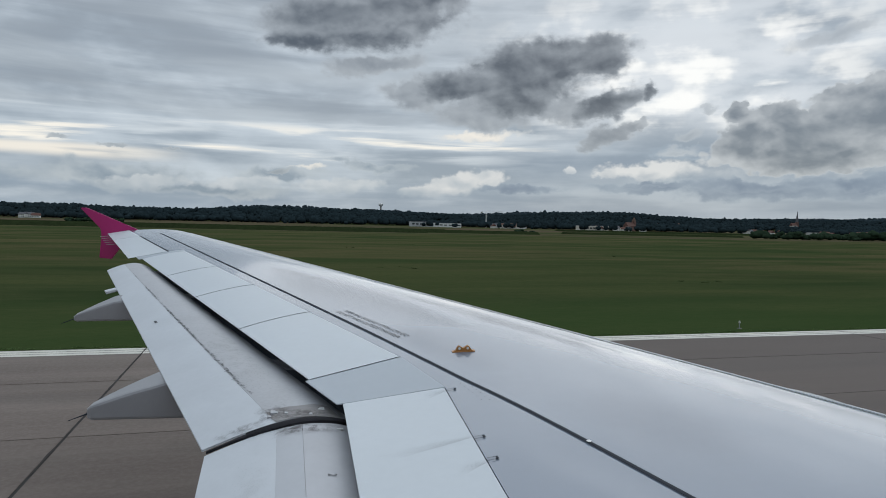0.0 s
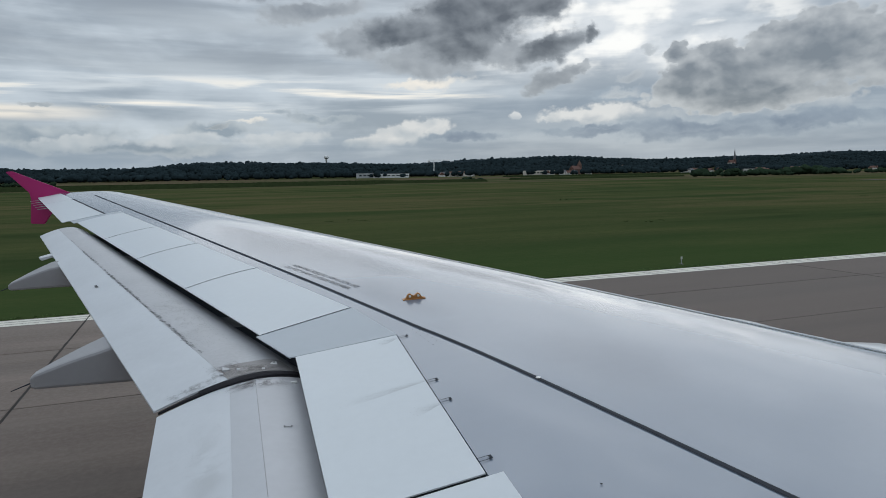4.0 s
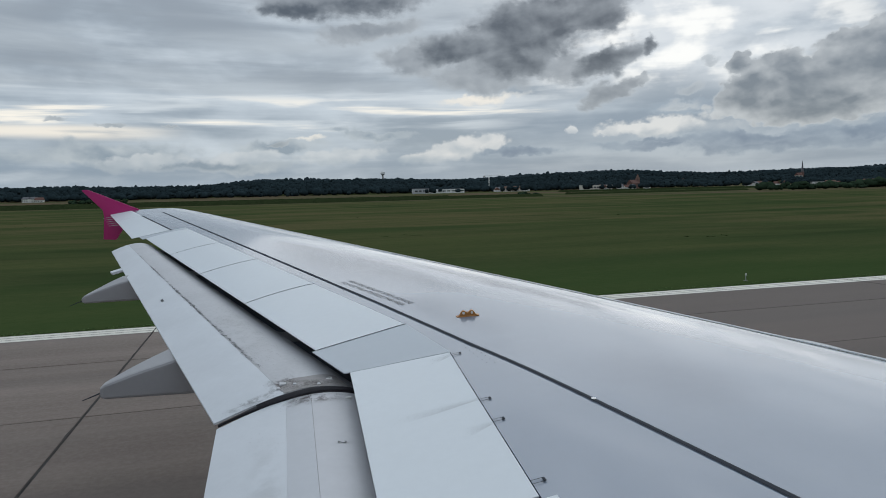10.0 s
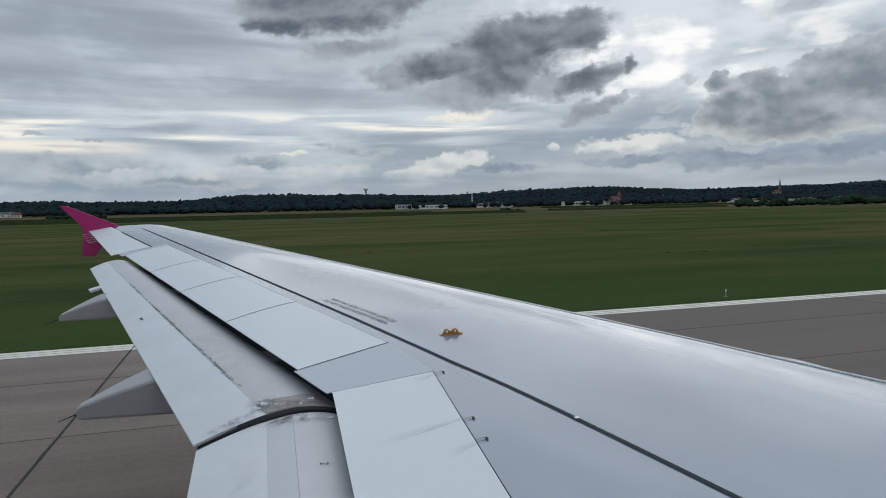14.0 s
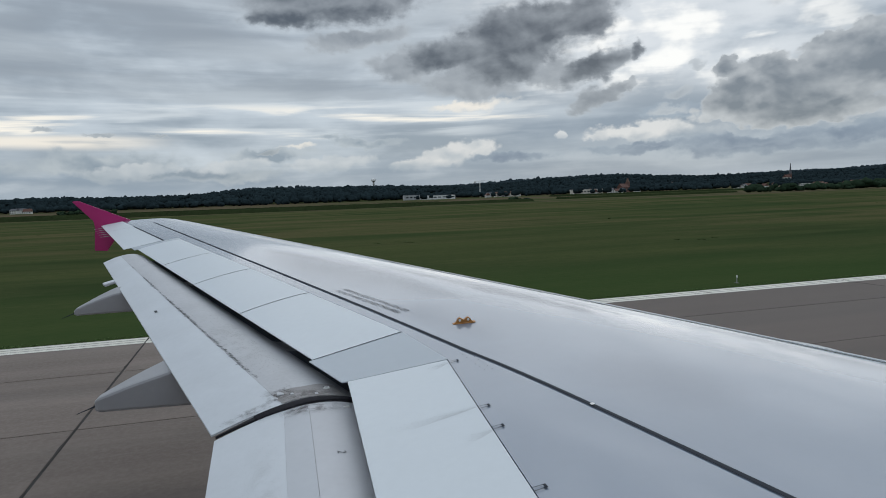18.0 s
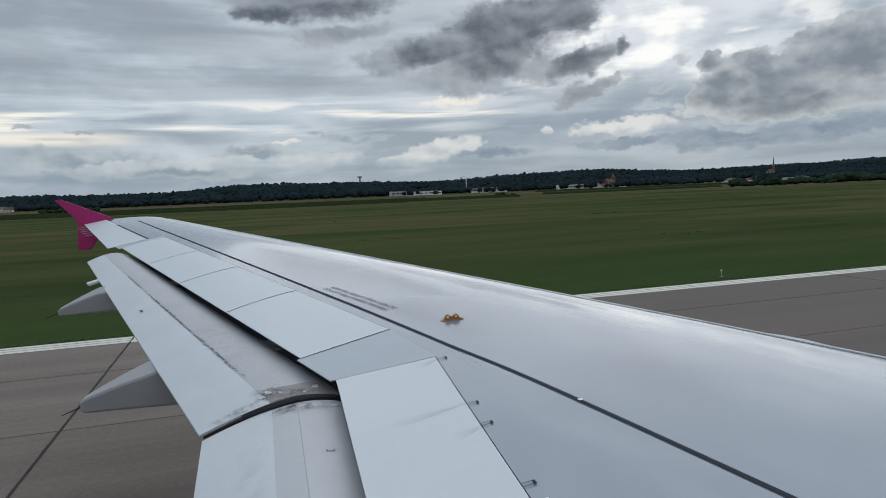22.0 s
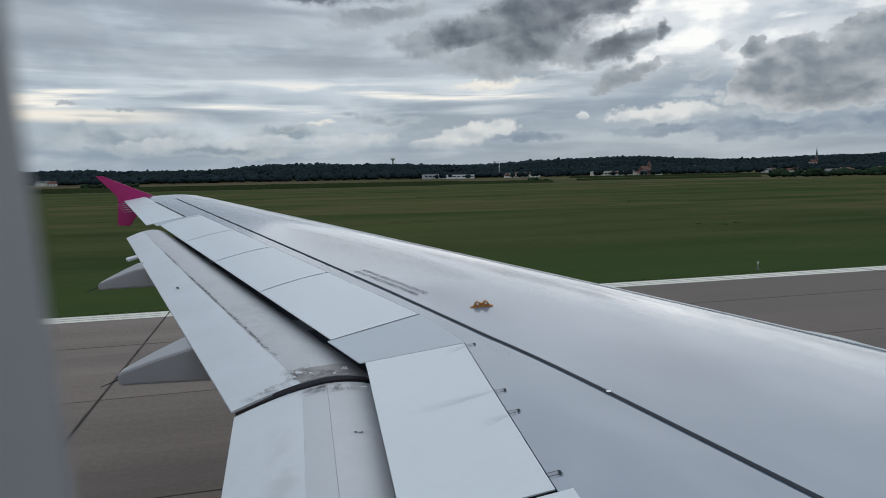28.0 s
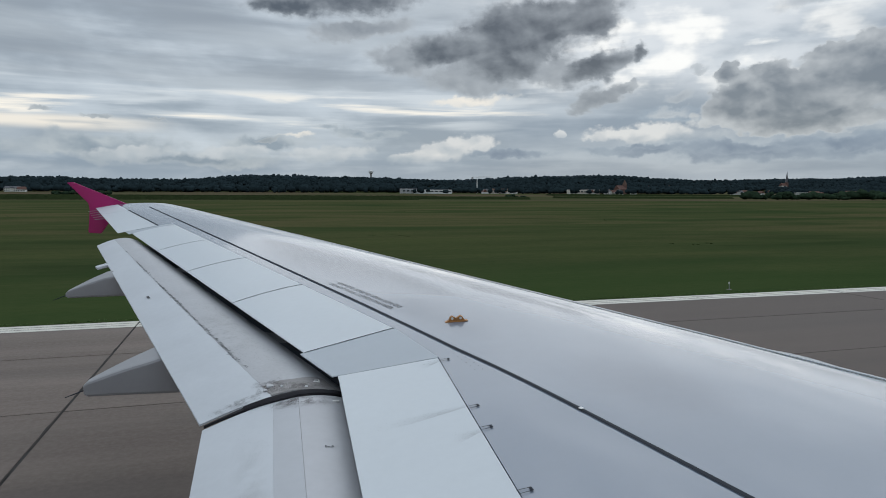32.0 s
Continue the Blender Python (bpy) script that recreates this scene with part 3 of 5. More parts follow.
sheet("soiled_patch", lambda u, v: Vector(flap_out(0.10 + u * 0.45 + 0.015 * noise.noise(Vector((u * 4, v * 4, 0))), 4.63 + v * (0.27 - 0.09 * u + 0.04 * noise.noise(Vector((u * 3, 3, 0)))))) + Vector((0, 0, 0.004)), 0, 1, 0, 1, 24, 6, M_GRIME, flap, 0.0, "brown grey soiled patch")


def fairing(y, wide, tail, lid, keel, x_front):
    """A box section fairing under the flap: tail is its x; lid and keel give the height of top and bottom at the tail and one metre ahead."""
    rings, n = [], 20
    for i in range(n + 1):
        t = (i / n) ** 1.4
        x = tail + t * (x_front - tail)
        d = x - tail
        zt = lid[0] + (lid[1] - lid[0]) * d + 0.012 * math.sin(min(1.0, d / 0.6) * math.pi)
        zb = keel[0] + (keel[1] - keel[0]) * d
        w = wide * (0.30 + 0.70 * min(1.0, d / 0.75)) / 2
        if i == 0:
            zt, zb, w = zt - 0.018, zb + 0.018, w * 0.7
        r, tilt = min(0.028, w * 0.4), 0.07 * min(1.0, d / 0.6)
        # a rounded box: three points at each corner; the flanks lean in a little at the keel
        row = []
        for sy, sz in ((1, 1), (-1, 1), (-1, -1), (1, -1)):
            cz = zt + 0.5 * tilt * sy if sz > 0 else zb
            cw = w if sz > 0 else w * 0.86
            yc = y + sy * cw
            u = (rear(yc) + 0.14 - x) / (rear(yc) + 0.14 - flap_out(1.0, yc).x)
            if sz > 0 and u < 1.0:
                cz = min(cz, flap_out(max(0.0, u), yc).z - 0.016)
            pts = [(sy * cw, cz - sz * r), (sy * (cw - 0.3 * r), cz - sz * 0.3 * r), (sy * (cw - r), cz)]
            row += pts if sy * sz > 0 else pts[::-1]
        rings.append([(x, y + a, b) for a, b in row])
    k = len(rings[0])
    verts = [v for r in rings for v in r]
    faces = [(i * k + a, i * k + (a + 1) % k, (i + 1) * k + (a + 1) % k, (i + 1) * k + a) for i in range(n) for a in range(k)]
    faces += [tuple(range(k - 1, -1, -1)), tuple(range(n * k, (n + 1) * k))]
    ob = mesh("flap_fairing", verts, faces, M_FAIR, aircraft, False, "grey box shaped flap track fairing with pale lid")
    bm = bmesh.new()
    bm.from_mesh(ob.data)
    bmesh.ops.recalc_face_normals(bm, faces=bm.faces)
    bm.to_mesh(ob.data)
    bm.free()
    bm = bmesh.new()
    z = (lid[0] + keel[0]) / 2
    rod(bm, (tail + 0.02, y, z), (tail - 0.16, y + 0.03, z - 0.07), 0.007, 0.003)
    part("static_wick", bm, M_SEAL, ob)
    return ob


fairing(6.2, 0.33, -1.42, (2.845, 3.235), (2.725, 2.73), 0.9)
fairing(9.35, 0.26, -2.30, (3.215, 3.635), (3.132, 3.15), -0.2)
bm = bmesh.new()
box(bm, -0.09, 0.09, -0.10, 0.10, -0.02, 0.02, 0.008)
tip = part("flap_track_tip", bm, M_FLAP, aircraft, "white flap track end")
tip.matrix_basis = pose(-1.975, 9.95, 3.468, 0, -14, 17)

# engine nacelle under the wing, its crown showing past the leading edge
M_NACELLE = material("nacelle_white_paint", (0.68, 0.69, 0.71), 0.3, grain=(0.9, 0.04, 0.08, 0.03), coat=0.4)
ENGINE_Y, ENGINE_Z = 4.28, 1.63
verts, faces = [], []
COWL_X = (2.3, 3.2, 4.2, 5.0, 5.6, 6.1, 6.4, 6.52, 6.45, 6.2, 5.6)
COWL_R = (0.86, 1.05, 1.17, 1.20, 1.19, 1.13, 1.05, 0.96, 0.89, 0.86, 0.88)
for x, r_ in zip(COWL_X, COWL_R):
    verts += [(x, ENGINE_Y + r_ * math.cos(a * math.pi / 24), ENGINE_Z + r_ * math.sin(a * math.pi / 24)) for a in range(48)]
faces = [(i * 48 + a, i * 48 + (a + 1) % 48, (i + 1) * 48 + (a + 1) % 48, (i + 1) * 48 + a) for i in range(len(COWL_X) - 1) for a in range(48)]
faces += [tuple(range(47, -1, -1))]
nacelle = mesh("engine_nacelle", verts, faces, M_NACELLE, aircraft, True, "white engine nacelle below the wing")
bm = bmesh.new()
bmesh.ops.create_cone(bm, cap_ends=True, segments=32, radius1=0.87, radius2=0.87, depth=0.06, matrix=Matrix.Translation((5.62, ENGINE_Y, ENGINE_Z)) @ Matrix.Rotation(math.pi / 2, 4, "Y"))
part("fan_disc", bm, M_DARK, nacelle, "dark fan inside the intake")
CREST_X, CREST_Z = (3.2, 3.75, 4.0, 4.3, 4.66, 5.2, 5.8), (3.10, 3.215, 3.222, 3.17, 3.065, 2.89, 2.72)
bm = bmesh.new()
rows_ = []
for i in range(27):
    x = 3.2 + 0.1 * i
    z, half = ease(x, CREST_X, CREST_Z), 0.24 * smooth((5.9 - x) / 0.8) + 0.04
    rows_.append([bm.verts.new((x, ENGINE_Y + half * a, z - d)) for a, d in ((-1, 0.6), (-1, 0.14), (-0.8, 0.04), (-0.4, 0.006), (0, 0), (0.4, 0.006), (0.8, 0.04), (1, 0.14), (1, 0.6))])
for a, b in zip(rows_, rows_[1:]):
    for k in range(8):
        bm.faces.new((a[k], a[k + 1], b[k + 1], b[k])).smooth = True
bm.faces.new(rows_[0])
bm.faces.new(rows_[-1][::-1])
bmesh.ops.recalc_face_normals(bm, faces=bm.faces)
part("pylon", bm, M_NACELLE, nacelle)


# wingtip fence
bm = bmesh.new()
outline = [(-3.60, 4.68), (-3.48, 4.69), (-2.50, 4.25), (-2.42, 4.16), (-2.75, 4.00), (-2.87, 3.82), (-3.00, 3.63), (-3.24, 3.65), (-3.20, 4.12), (-3.22, 4.26)]
for yy in (15.06, 15.12):
    bm.faces.new([bm.verts.new((x, yy, z)) for x, z in outline])
bm.verts.ensure_lookup_table()
n = len(outline)
for i in range(n):
    j = (i + 1) % n
    bm.faces.new((bm.verts[i], bm.verts[j], bm.verts[n + j], bm.verts[n + i]))
bmesh.ops.recalc_face_normals(bm, faces=bm.faces)
bmesh.ops.bevel(bm, geom=bm.edges[:], offset=0.012, segments=2, affect="EDGES")
part("wingtip_fence", bm, M_PINK, aircraft, "magenta wingtip fence")


# ---------------------------------------------------------------- terrain
RIDGE_AZ = (-30, -18, -10.7, -5, -1.4, 1.4, 5.1, 12, 17, 22, 28.8, 33, 38, 43.7, 50, 58)
RIDGE_EL = (1.2, 1.18, 1.15, 1.1, 1.5, 1.65, 1.55, 1.4, 1.25, 1.55, 1.72, 1.4, 1.22, 1.3, 1.4, 1.3)
RIDGE_X = [1700 * math.tan(radians(a)) for a in RIDGE_AZ]
RIDGE_H = [4.45 + math.tan(radians(e)) * 1700 / math.cos(radians(a)) - 15 for a, e in zip(RIDGE_AZ, RIDGE_EL)]


def ground_z(x, y):
    if y < 600:
        return -0.05
    far = np.interp(x, RIDGE_X, RIDGE_H)
    z = 5.0 * smooth((y - 650) / 450) + (far - 5.0) * smooth((y - 1120) / 560)
    z += 4 * noise.noise(Vector((x / 240, y / 240, 0))) * smooth((y - 1100) / 300)
    if y > 1750:
        z *= 1 - 0.25 * smooth((y - 1750) / 1500)
    return z - 0.05


def axis(stops):
    vals = []
    for a, b, n in stops:
        vals += list(np.linspace(a, b, n, endpoint=False))
    return vals + [stops[-1][1]]


gx = axis([(-4800, -1200, 12), (-1200, 2600, 110), (2600, 4800, 8)])
gy = axis([(-4800, -200, 10), (-200, 200, 20), (200, 1100, 30), (1100, 2000, 40), (2000, 4800, 12)])
verts = [(x, y, ground_z(x, y)) for y in gy for x in gx]
w = len(gx)
faces = [(j * w + i, j * w + i + 1, (j + 1) * w + i + 1, (j + 1) * w + i) for j in range(len(gy) - 1) for i in range(w - 1)]

M_GRASS = bpy.data.materials.new("airfield_grass")
M_GRASS.use_nodes = True
n = Nodes(M_GRASS.node_tree)
pos = n.node("ShaderNodeNewGeometry").outputs["Position"]
px, py, pz = n.split(pos)
along = n.vec(n.mul(px, 0.22), py, 0.0)
f_mow = n.noise(along, 0.022, 5, 0.6, 0.6)
f_mid = n.noise(along, 0.13, 6, 0.62, 0.4)
f_dry = n.noise(n.vec(n.mul(px, 0.30), py, 7.0), 0.045, 5, 0.6, 0.8)
f_fine = n.noise(n.vec(n.mul(px, 0.5), py, 0.0), 2.4, 6, 0.7)
green = n.mix(n.step(f_mow, 0.36, 0.64), (0.034, 0.056, 0.022), (0.064, 0.073, 0.031))
green = n.mix(n.mul(n.step(f_mid, 0.45, 0.66), 0.55), green, (0.080, 0.088, 0.036))
green = n.mix(n.mul(n.mul(n.step(f_dry, 0.42, 0.64), n.step(py, 34.0, 95.0, 0.35, 0.85)), 0.85), green, (0.112, 0.096, 0.048))
green = n.mix(n.mul(n.step(f_mid, 0.46, 0.30), 0.55), green, (0.027, 0.044, 0.018))
green = n.mix(n.mul(n.step(f_fine, 0.40, 0.70), 0.40), green, (0.030, 0.050, 0.019))
edge = n.step(n.add(py, n.mul(n.sub(f_mid, 0.5), 16.0)), 44.0, 27.0)
green = n.mix(n.mul(edge, 0.6), green, (0.036, 0.068, 0.022))
# farmland beyond the airfield: stubble, maize, meadow in strips
f_field = n.noise(n.vec(n.mul(px, 0.0016), n.mul(py, 0.011), 4.0), 1.0, 1, 0.4)
farm = n.mix(n.step(f_field, 0.44, 0.48), (0.060, 0.070, 0.032), (0.105, 0.084, 0.055))
farm = n.mix(n.step(f_field, 0.56, 0.60), farm, (0.080, 0.085, 0.040))
green = n.mix(n.step(n.add(py, n.mul(n.sub(f_mow, 0.5), 60.0)), 420.0, 440.0), green, farm)
b = M_GRASS.node_tree.nodes["Principled BSDF"]
n.put(b.inputs["Base Color"], green)
b.inputs["Roughness"].default_value = 0.95
b.inputs["Specular IOR Level"].default_value = 0.0
bn = n.node("ShaderNodeBump")
bn.inputs["Strength"].default_value = 0.8
bn.inputs["Distance"].default_value = 0.12
n.put(bn.inputs["Height"], f_fine)
n.put(b.inputs["Normal"], bn.outputs[0])
ground = mesh("ground", verts, faces, M_GRASS, smooth=True)
tagged(ground, "mown airfield grass running out to farmland and low hills", "ground", kind="structure")

# ---------------------------------------------------------------- runway
M_SLAB = bpy.data.materials.new("runway_concrete")
M_SLAB.use_nodes = True
n = Nodes(M_SLAB.node_tree)
pos = n.node("ShaderNodeNewGeometry").outputs["Position"]
rnd = n.node("ShaderNodeObjectInfo").outputs["Random"]
px, py, pz = n.split(pos)
streak = n.noise(n.vec(n.mul(px, 0.06), py, 0.0), 0.9, 5, 0.6)
fine = n.noise(pos, 9.0, 5, 0.7)
spot = n.noise(pos, 0.5, 4, 0.6)
c = n.mix(n.step(streak, 0.3, 0.7), (0.132, 0.103, 0.088), (0.186, 0.150, 0.129))
c = n.mix(n.mul(n.step(spot, 0.46, 0.66), 0.7), c, (0.150, 0.122, 0.104))
c = n.mix(n.mul(n.step(fine, 0.35, 0.7), 0.25), c, (0.29, 0.245, 0.21))
k = n.add(n.mul(n.sub(rnd, 0.5), 0.22), 1.0)
# slabs ahead coloured darker to imitate the weaker light returned from there
ahead_dim = n.step(n.add(px, n.mul(n.sub(spot, 0.5), 6.0)), 6.0, 16.0)
c = n.mix(n.mul(ahead_dim, 0.8), c, (0.104, 0.083, 0.073))
c = n.mix(n.mul(n.step(n.noise(n.vec(n.mul(px, 0.02), py, 3.0), 0.35, 4, 0.6), 0.48, 0.68), 0.45), c, (0.098, 0.083, 0.074))
c = n.mix(1.0, c, n.vec(k, k, k), "MULTIPLY")
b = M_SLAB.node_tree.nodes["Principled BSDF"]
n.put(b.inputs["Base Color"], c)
b.inputs["Roughness"].default_value = 0.8
b.inputs["Specular IOR Level"].default_value = 0.3
bn = n.node("ShaderNodeBump")
bn.inputs["Strength"].default_value = 0.5
bn.inputs["Distance"].default_value = 0.01
n.put(bn.inputs["Height"], fine)
n.put(b.inputs["Normal"], bn.outputs[0])
M_JOINT = material("tar_joint", (0.035, 0.033, 0.032), 0.9, grain=(0.5, 0.3, 0.05, 0.2))

RW0, RW1, EDGE_Y = -530.0, 1700.0, 24.85
bm = bmesh.new()
box(bm, RW0, RW1, -28.0, EDGE_Y, -0.5, -0.012)
runway = tagged(part("runway", bm, M_JOINT), "grey brown concrete runway with tarred joints", "runway", kind="structure")

# the slabs: those beside the aircraft are pieces of their own, the rest is one sheet of the same joints
SLAB_X, SLAB_Y = 15.0, (-27.7, -20.2, -15.2, -10.2, -5.2, -0.2, 4.8, 9.8, 14.8, 19.8, EDGE_Y)
made = {}


def slab(x0, x1, y0, y1):
    key = (round(x1 - x0, 2), round(y1 - y0, 2))
    if key not in made:
        bm = bmesh.new()
        box(bm, 0, key[0], 0, key[1], -0.20, 0.0, 0.006)
        me = bpy.data.meshes.new("slab")
        bm.to_mesh(me)
        bm.free()
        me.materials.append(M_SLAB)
        made[key] = me
    ob = new("slab", made[key])
    ob.parent = runway
    ob.location = (x0, y0, rng.uniform(-0.003, 0.0))
    ob.rotation_euler = (0, 0, 0)
    return ob


def lay_markings():
    """Painted bars: (x0, x1, y0, y1)."""
    bars = []
    for k in range(12):
        y = 20.2 - 3.6 * k
        bars.append((-488.5, -458.0, y, y + 1.85))
    for x in (-261.5, 61.5, 212.5):
        for y in (12.35, 9.2, 6.0, -8.8, -12.0, -15.2) if x < -200 else (9.2, 6.0, -8.8, -12.0):
            bars.append((x, x + 22.5, y, y + 1.55))
    bars.append((-92.9, -46.5, 4.8, 13.9))
    bars.append((-92.9, -46.5, -17.6, -8.5))
    for k in range(36):
        bars.append((-438.5 + 50.0 * k, -408.5 + 50.0 * k, -2.3, -1.4))
    return bars


def paint(name, x0, x1, y0, y1, mat, parent, step=15.0, up=0.0035):
    """A coat of paint, broken at the joints."""
    bm = bmesh.new()
    cut = [x0] + [x for x in np.arange(-3.8 - 60 * 15.0, 1700, step) if x0 + 0.2 < x < x1 - 0.2] + [x1]
    for a, b in zip(cut, cut[1:]):
        q = 0.02
        bm.faces.new([bm.verts.new(v) for v in ((a + q, y0, up), (b - q, y0, up), (b - q, y1, up), (a + q, y1, up))])
    return part(name, bm, mat, parent)


rng = random.Random(11)
for x0, x1, y0, y1 in lay_markings():
    paint("marking", x0, x1, y0, y1, M_WHITE, runway)
for y0, y1 in ((23.72, 24.03), (24.08, 24.38), (24.44, 24.74)):
    paint("edge_line", RW0, RW1, y0, y1, M_WHITE, runway, 7.5)
paint("edge_line", RW0, RW1, -27.6, -26.7, M_WHITE, runway, 7.5)

# an old closed taxiway with a yellow cross
M_OLDTAR = material("weathered_asphalt", (0.075, 0.066, 0.058), 0.95, grain=(3.0, 0.3, 0.3, 0.25), bump=0.02, spec=0.1)
M_YELLOW = material("worn_yellow_paint", (0.55, 0.36, 0.045), 0.7, grain=(0.8, 0.2, 0.1, 0.2))


def ribbon(name, pts, width, z, mat, label, kind="structure"):
    bm = bmesh.new()
    prev = None
    for i, (x, y) in enumerate(pts):
        a, b = Vector(pts[max(0, i - 1)]), Vector(pts[min(len(pts) - 1, i + 1)])
        t = (b - a).normalized()
        nn = Vector((-t.y, t.x)) * width / 2
        row = [bm.verts.new((x + nn.x, y + nn.y, z)), bm.verts.new((x - nn.x, y - nn.y, z))]
        if prev:
            bm.faces.new((prev[0], prev[1], row[1], row[0]))
        prev = row
    bmesh.ops.recalc_face_normals(bm, faces=bm.faces)
    ob = part(name, bm, mat)
    return tagged(ob, label, name.replace("_", " "), kind=kind)


taxi = ribbon("taxiway", [(310.5, 24.9), (308.5, 60), (301.5, 100), (289.5, 150), (271.5, 210)], 18.0, -0.02, M_OLDTAR, "weathered dark asphalt taxiway closed by a yellow cross")
bm = bmesh.new()
for a in (38, -38):
    m = pose(307.5, 31.0, -0.012 + 0.004 * (a > 0), 0, 0, a)
    vs = [bm.verts.new(m @ Vector(v)) for v in ((-7.2, -0.75, 0), (7.2, -0.75, 0), (7.2, 0.75, 0), (-7.2, 0.75, 0))]
    bm.faces.new(vs)
part("yellow_cross", bm, M_YELLOW, taxi, "faded yellow painted cross")
ribbon("service_track", [(-198, 88), (-168, 96), (-152, 110), (-146, 128), (-145, 142)], 1.4, -0.03, M_OLDTAR, "narrow dark service track to the mast")
ribbon("far_taxiway", [(-868, 190), (-788, 205), (-708, 235), (-608, 300)], 16.0, -0.03, M_OLDTAR, "distant grey taxiway in the grass")

# rough grass: a fringe over the runway's edge and scattered weed clumps
M_BLADE = material("grass_blades", (0.095, 0.150, 0.055), 0.95, grain=(6.0, 0.5, 0.4, 0.4), spec=0.0)
M_WEED = material("dark_weeds", (0.066, 0.088, 0.036), 0.95, grain=(3.0, 0.4, 0.3, 0.4), spec=0.0)


def blades(name, spots, mat, label):
    """Tufts of bent blades: each spot is x, y, z, radius, height, count."""
    q = np.random.RandomState(17)
    vs, fs = [], []
    for x, y, z, rad, h, count in spots:
        for k in range(count):
            a, b = q.uniform(0, 6.28), q.uniform(0, 6.28)
            px_, py_ = x + rad * q.rand() * math.cos(a), y + rad * q.rand() * math.sin(a)
            w, hh, lean = rad * 0.12 + 0.012, h * q.uniform(0.5, 1.0), rad * 0.5
            ca, sa = math.cos(b) * w, math.sin(b) * w
            m = len(vs)
            vs += [(px_ - ca, py_ - sa, z), (px_ + ca, py_ + sa, z), (px_ + lean * math.cos(a), py_ + lean * math.sin(a), z + hh)]
            fs.append((m, m + 1, m + 2))
    return tagged(mesh(name, vs, fs, mat), label, "grass", kind="stuff")


q = random.Random(77)
fringe = []
for k in range(5200):
    x = q.uniform(-36, 95)
    fringe.append((x, 24.88 + abs(q.gauss(0, 0.30)), -0.05, 0.07, q.uniform(0.03, 0.065), 6))
blades("grass_fringe", fringe, M_BLADE, "uneven grass fringe along the runway edge")
weeds = []
for k in range(44):
    x, y = q.uniform(-60, 330), 27 + 150 * q.random() ** 1.7
    for i in range(q.randrange(3, 9)):
        weeds.append((x + q.gauss(0, 1.1), y + q.gauss(0, 0.9), -0.05, q.uniform(0.15, 0.35), q.uniform(0.05, 0.12), 16))
blades("weed_clumps", weeds, M_WEED, "dark weed clumps scattered in the airfield grass")

# ---------------------------------------------------------------- airfield furniture
M_BLACK = material("black_paint", (0.02, 0.02, 0.022), 0.5, grain=(0.3, 0.2, 0.03, 0.1))
M_CREAM = material("cream_enamel", (0.62, 0.58, 0.42), 0.5, grain=(0.3, 0.1, 0.03, 0.05))
M_RED = material("signal_red_paint", (0.42, 0.045, 0.03), 0.55, grain=(0.6, 0.12, 0.05, 0.08))
M_PLAINWHITE = material("white_enamel", (0.74, 0.74, 0.72), 0.5, grain=(0.6, 0.06, 0.05, 0.04))
M_STEEL = material("galvanised_steel", (0.36, 0.37, 0.38), 0.5, 0.6, grain=(0.4, 0.1, 0.03, 0.06))
M_CONC = material("cast_concrete", (0.33, 0.32, 0.30), 0.9, grain=(0.8, 0.15, 0.06, 0.1))
M_LAMP = material("lamp_glass", (0.55, 0.56, 0.5), 0.15, grain=(0.2, 0.05, 0.03, 0.03))


def approach_light(at):
    t = thing("approach_light_unit", "black slope indicator light box on short cream legs in grass", "airfield light", "slope indicator lights", at=at)
    bm = bmesh.new()
    box(bm, -0.62, 0.62, -0.30, 0.30, 0.14, 0.46, 0.02)
    part("housing", bm, M_BLACK, t)
    bm = bmesh.new()
    box(bm, -0.66, 0.66, -0.24, 0.24, 0.461, 0.485, 0.005)
    part("hood", bm, M_CREAM, t)
    bm = bmesh.new()
    box(bm, -0.55, 0.55, -0.32, -0.30, 0.2, 0.28, 0.005)
    part("lens", bm, M_LAMP, t)
    for x in (-0.5, 0.5):
        bm = bmesh.new()
        rod(bm, (x, 0, -0.05), (x, 0, 0.14), 0.05, n=8)
        part("leg", bm, M_BLACK, t)
    bm = bmesh.new()
    box(bm, -0.6, 0.6, -0.3, 0.3, -0.25, -0.03, 0.02)
    part("plinth", bm, M_CONC, t)
    return t


first = approach_light((-122.1, 42.0, -0.05))
first.scale = (0.72, 0.72, 0.78)
for y in (50.2, 58.4, 66.6):
    copy_thing(first, pose(-122.0, y, -0.05))


def edge_light(at):
    t = thing("runway_edge_light", "small elevated runway edge light on a stem", "airfield light", "runway edge lights", at=at)
    bm = bmesh.new()
    rod(bm, (0, 0, -0.1), (0, 0, 0.26), 0.022, n=8)
    part("stem", bm, M_STEEL, t)
    bm = bmesh.new()
    rod(bm, (0, 0, 0.26), (0, 0, 0.36), 0.05, 0.035, n=10)
    part("lamp", bm, M_LAMP, t)
    bm = bmesh.new()
    rod(bm, (0, 0, -0.1), (0, 0, 0.0), 0.12, n=12)
    part("base_plate", bm, M_BLACK, t)
    return t


first = edge_light((-458.0, 26.2, -0.04))
for k in range(1, 22):
    copy_thing(first, pose(-458.0 + 60 * k, 26.2, -0.04))
for k in range(5):
    copy_thing(first, pose(-536.5 - 2.4 * k, 34.0 + 7.5 * k, -0.04))


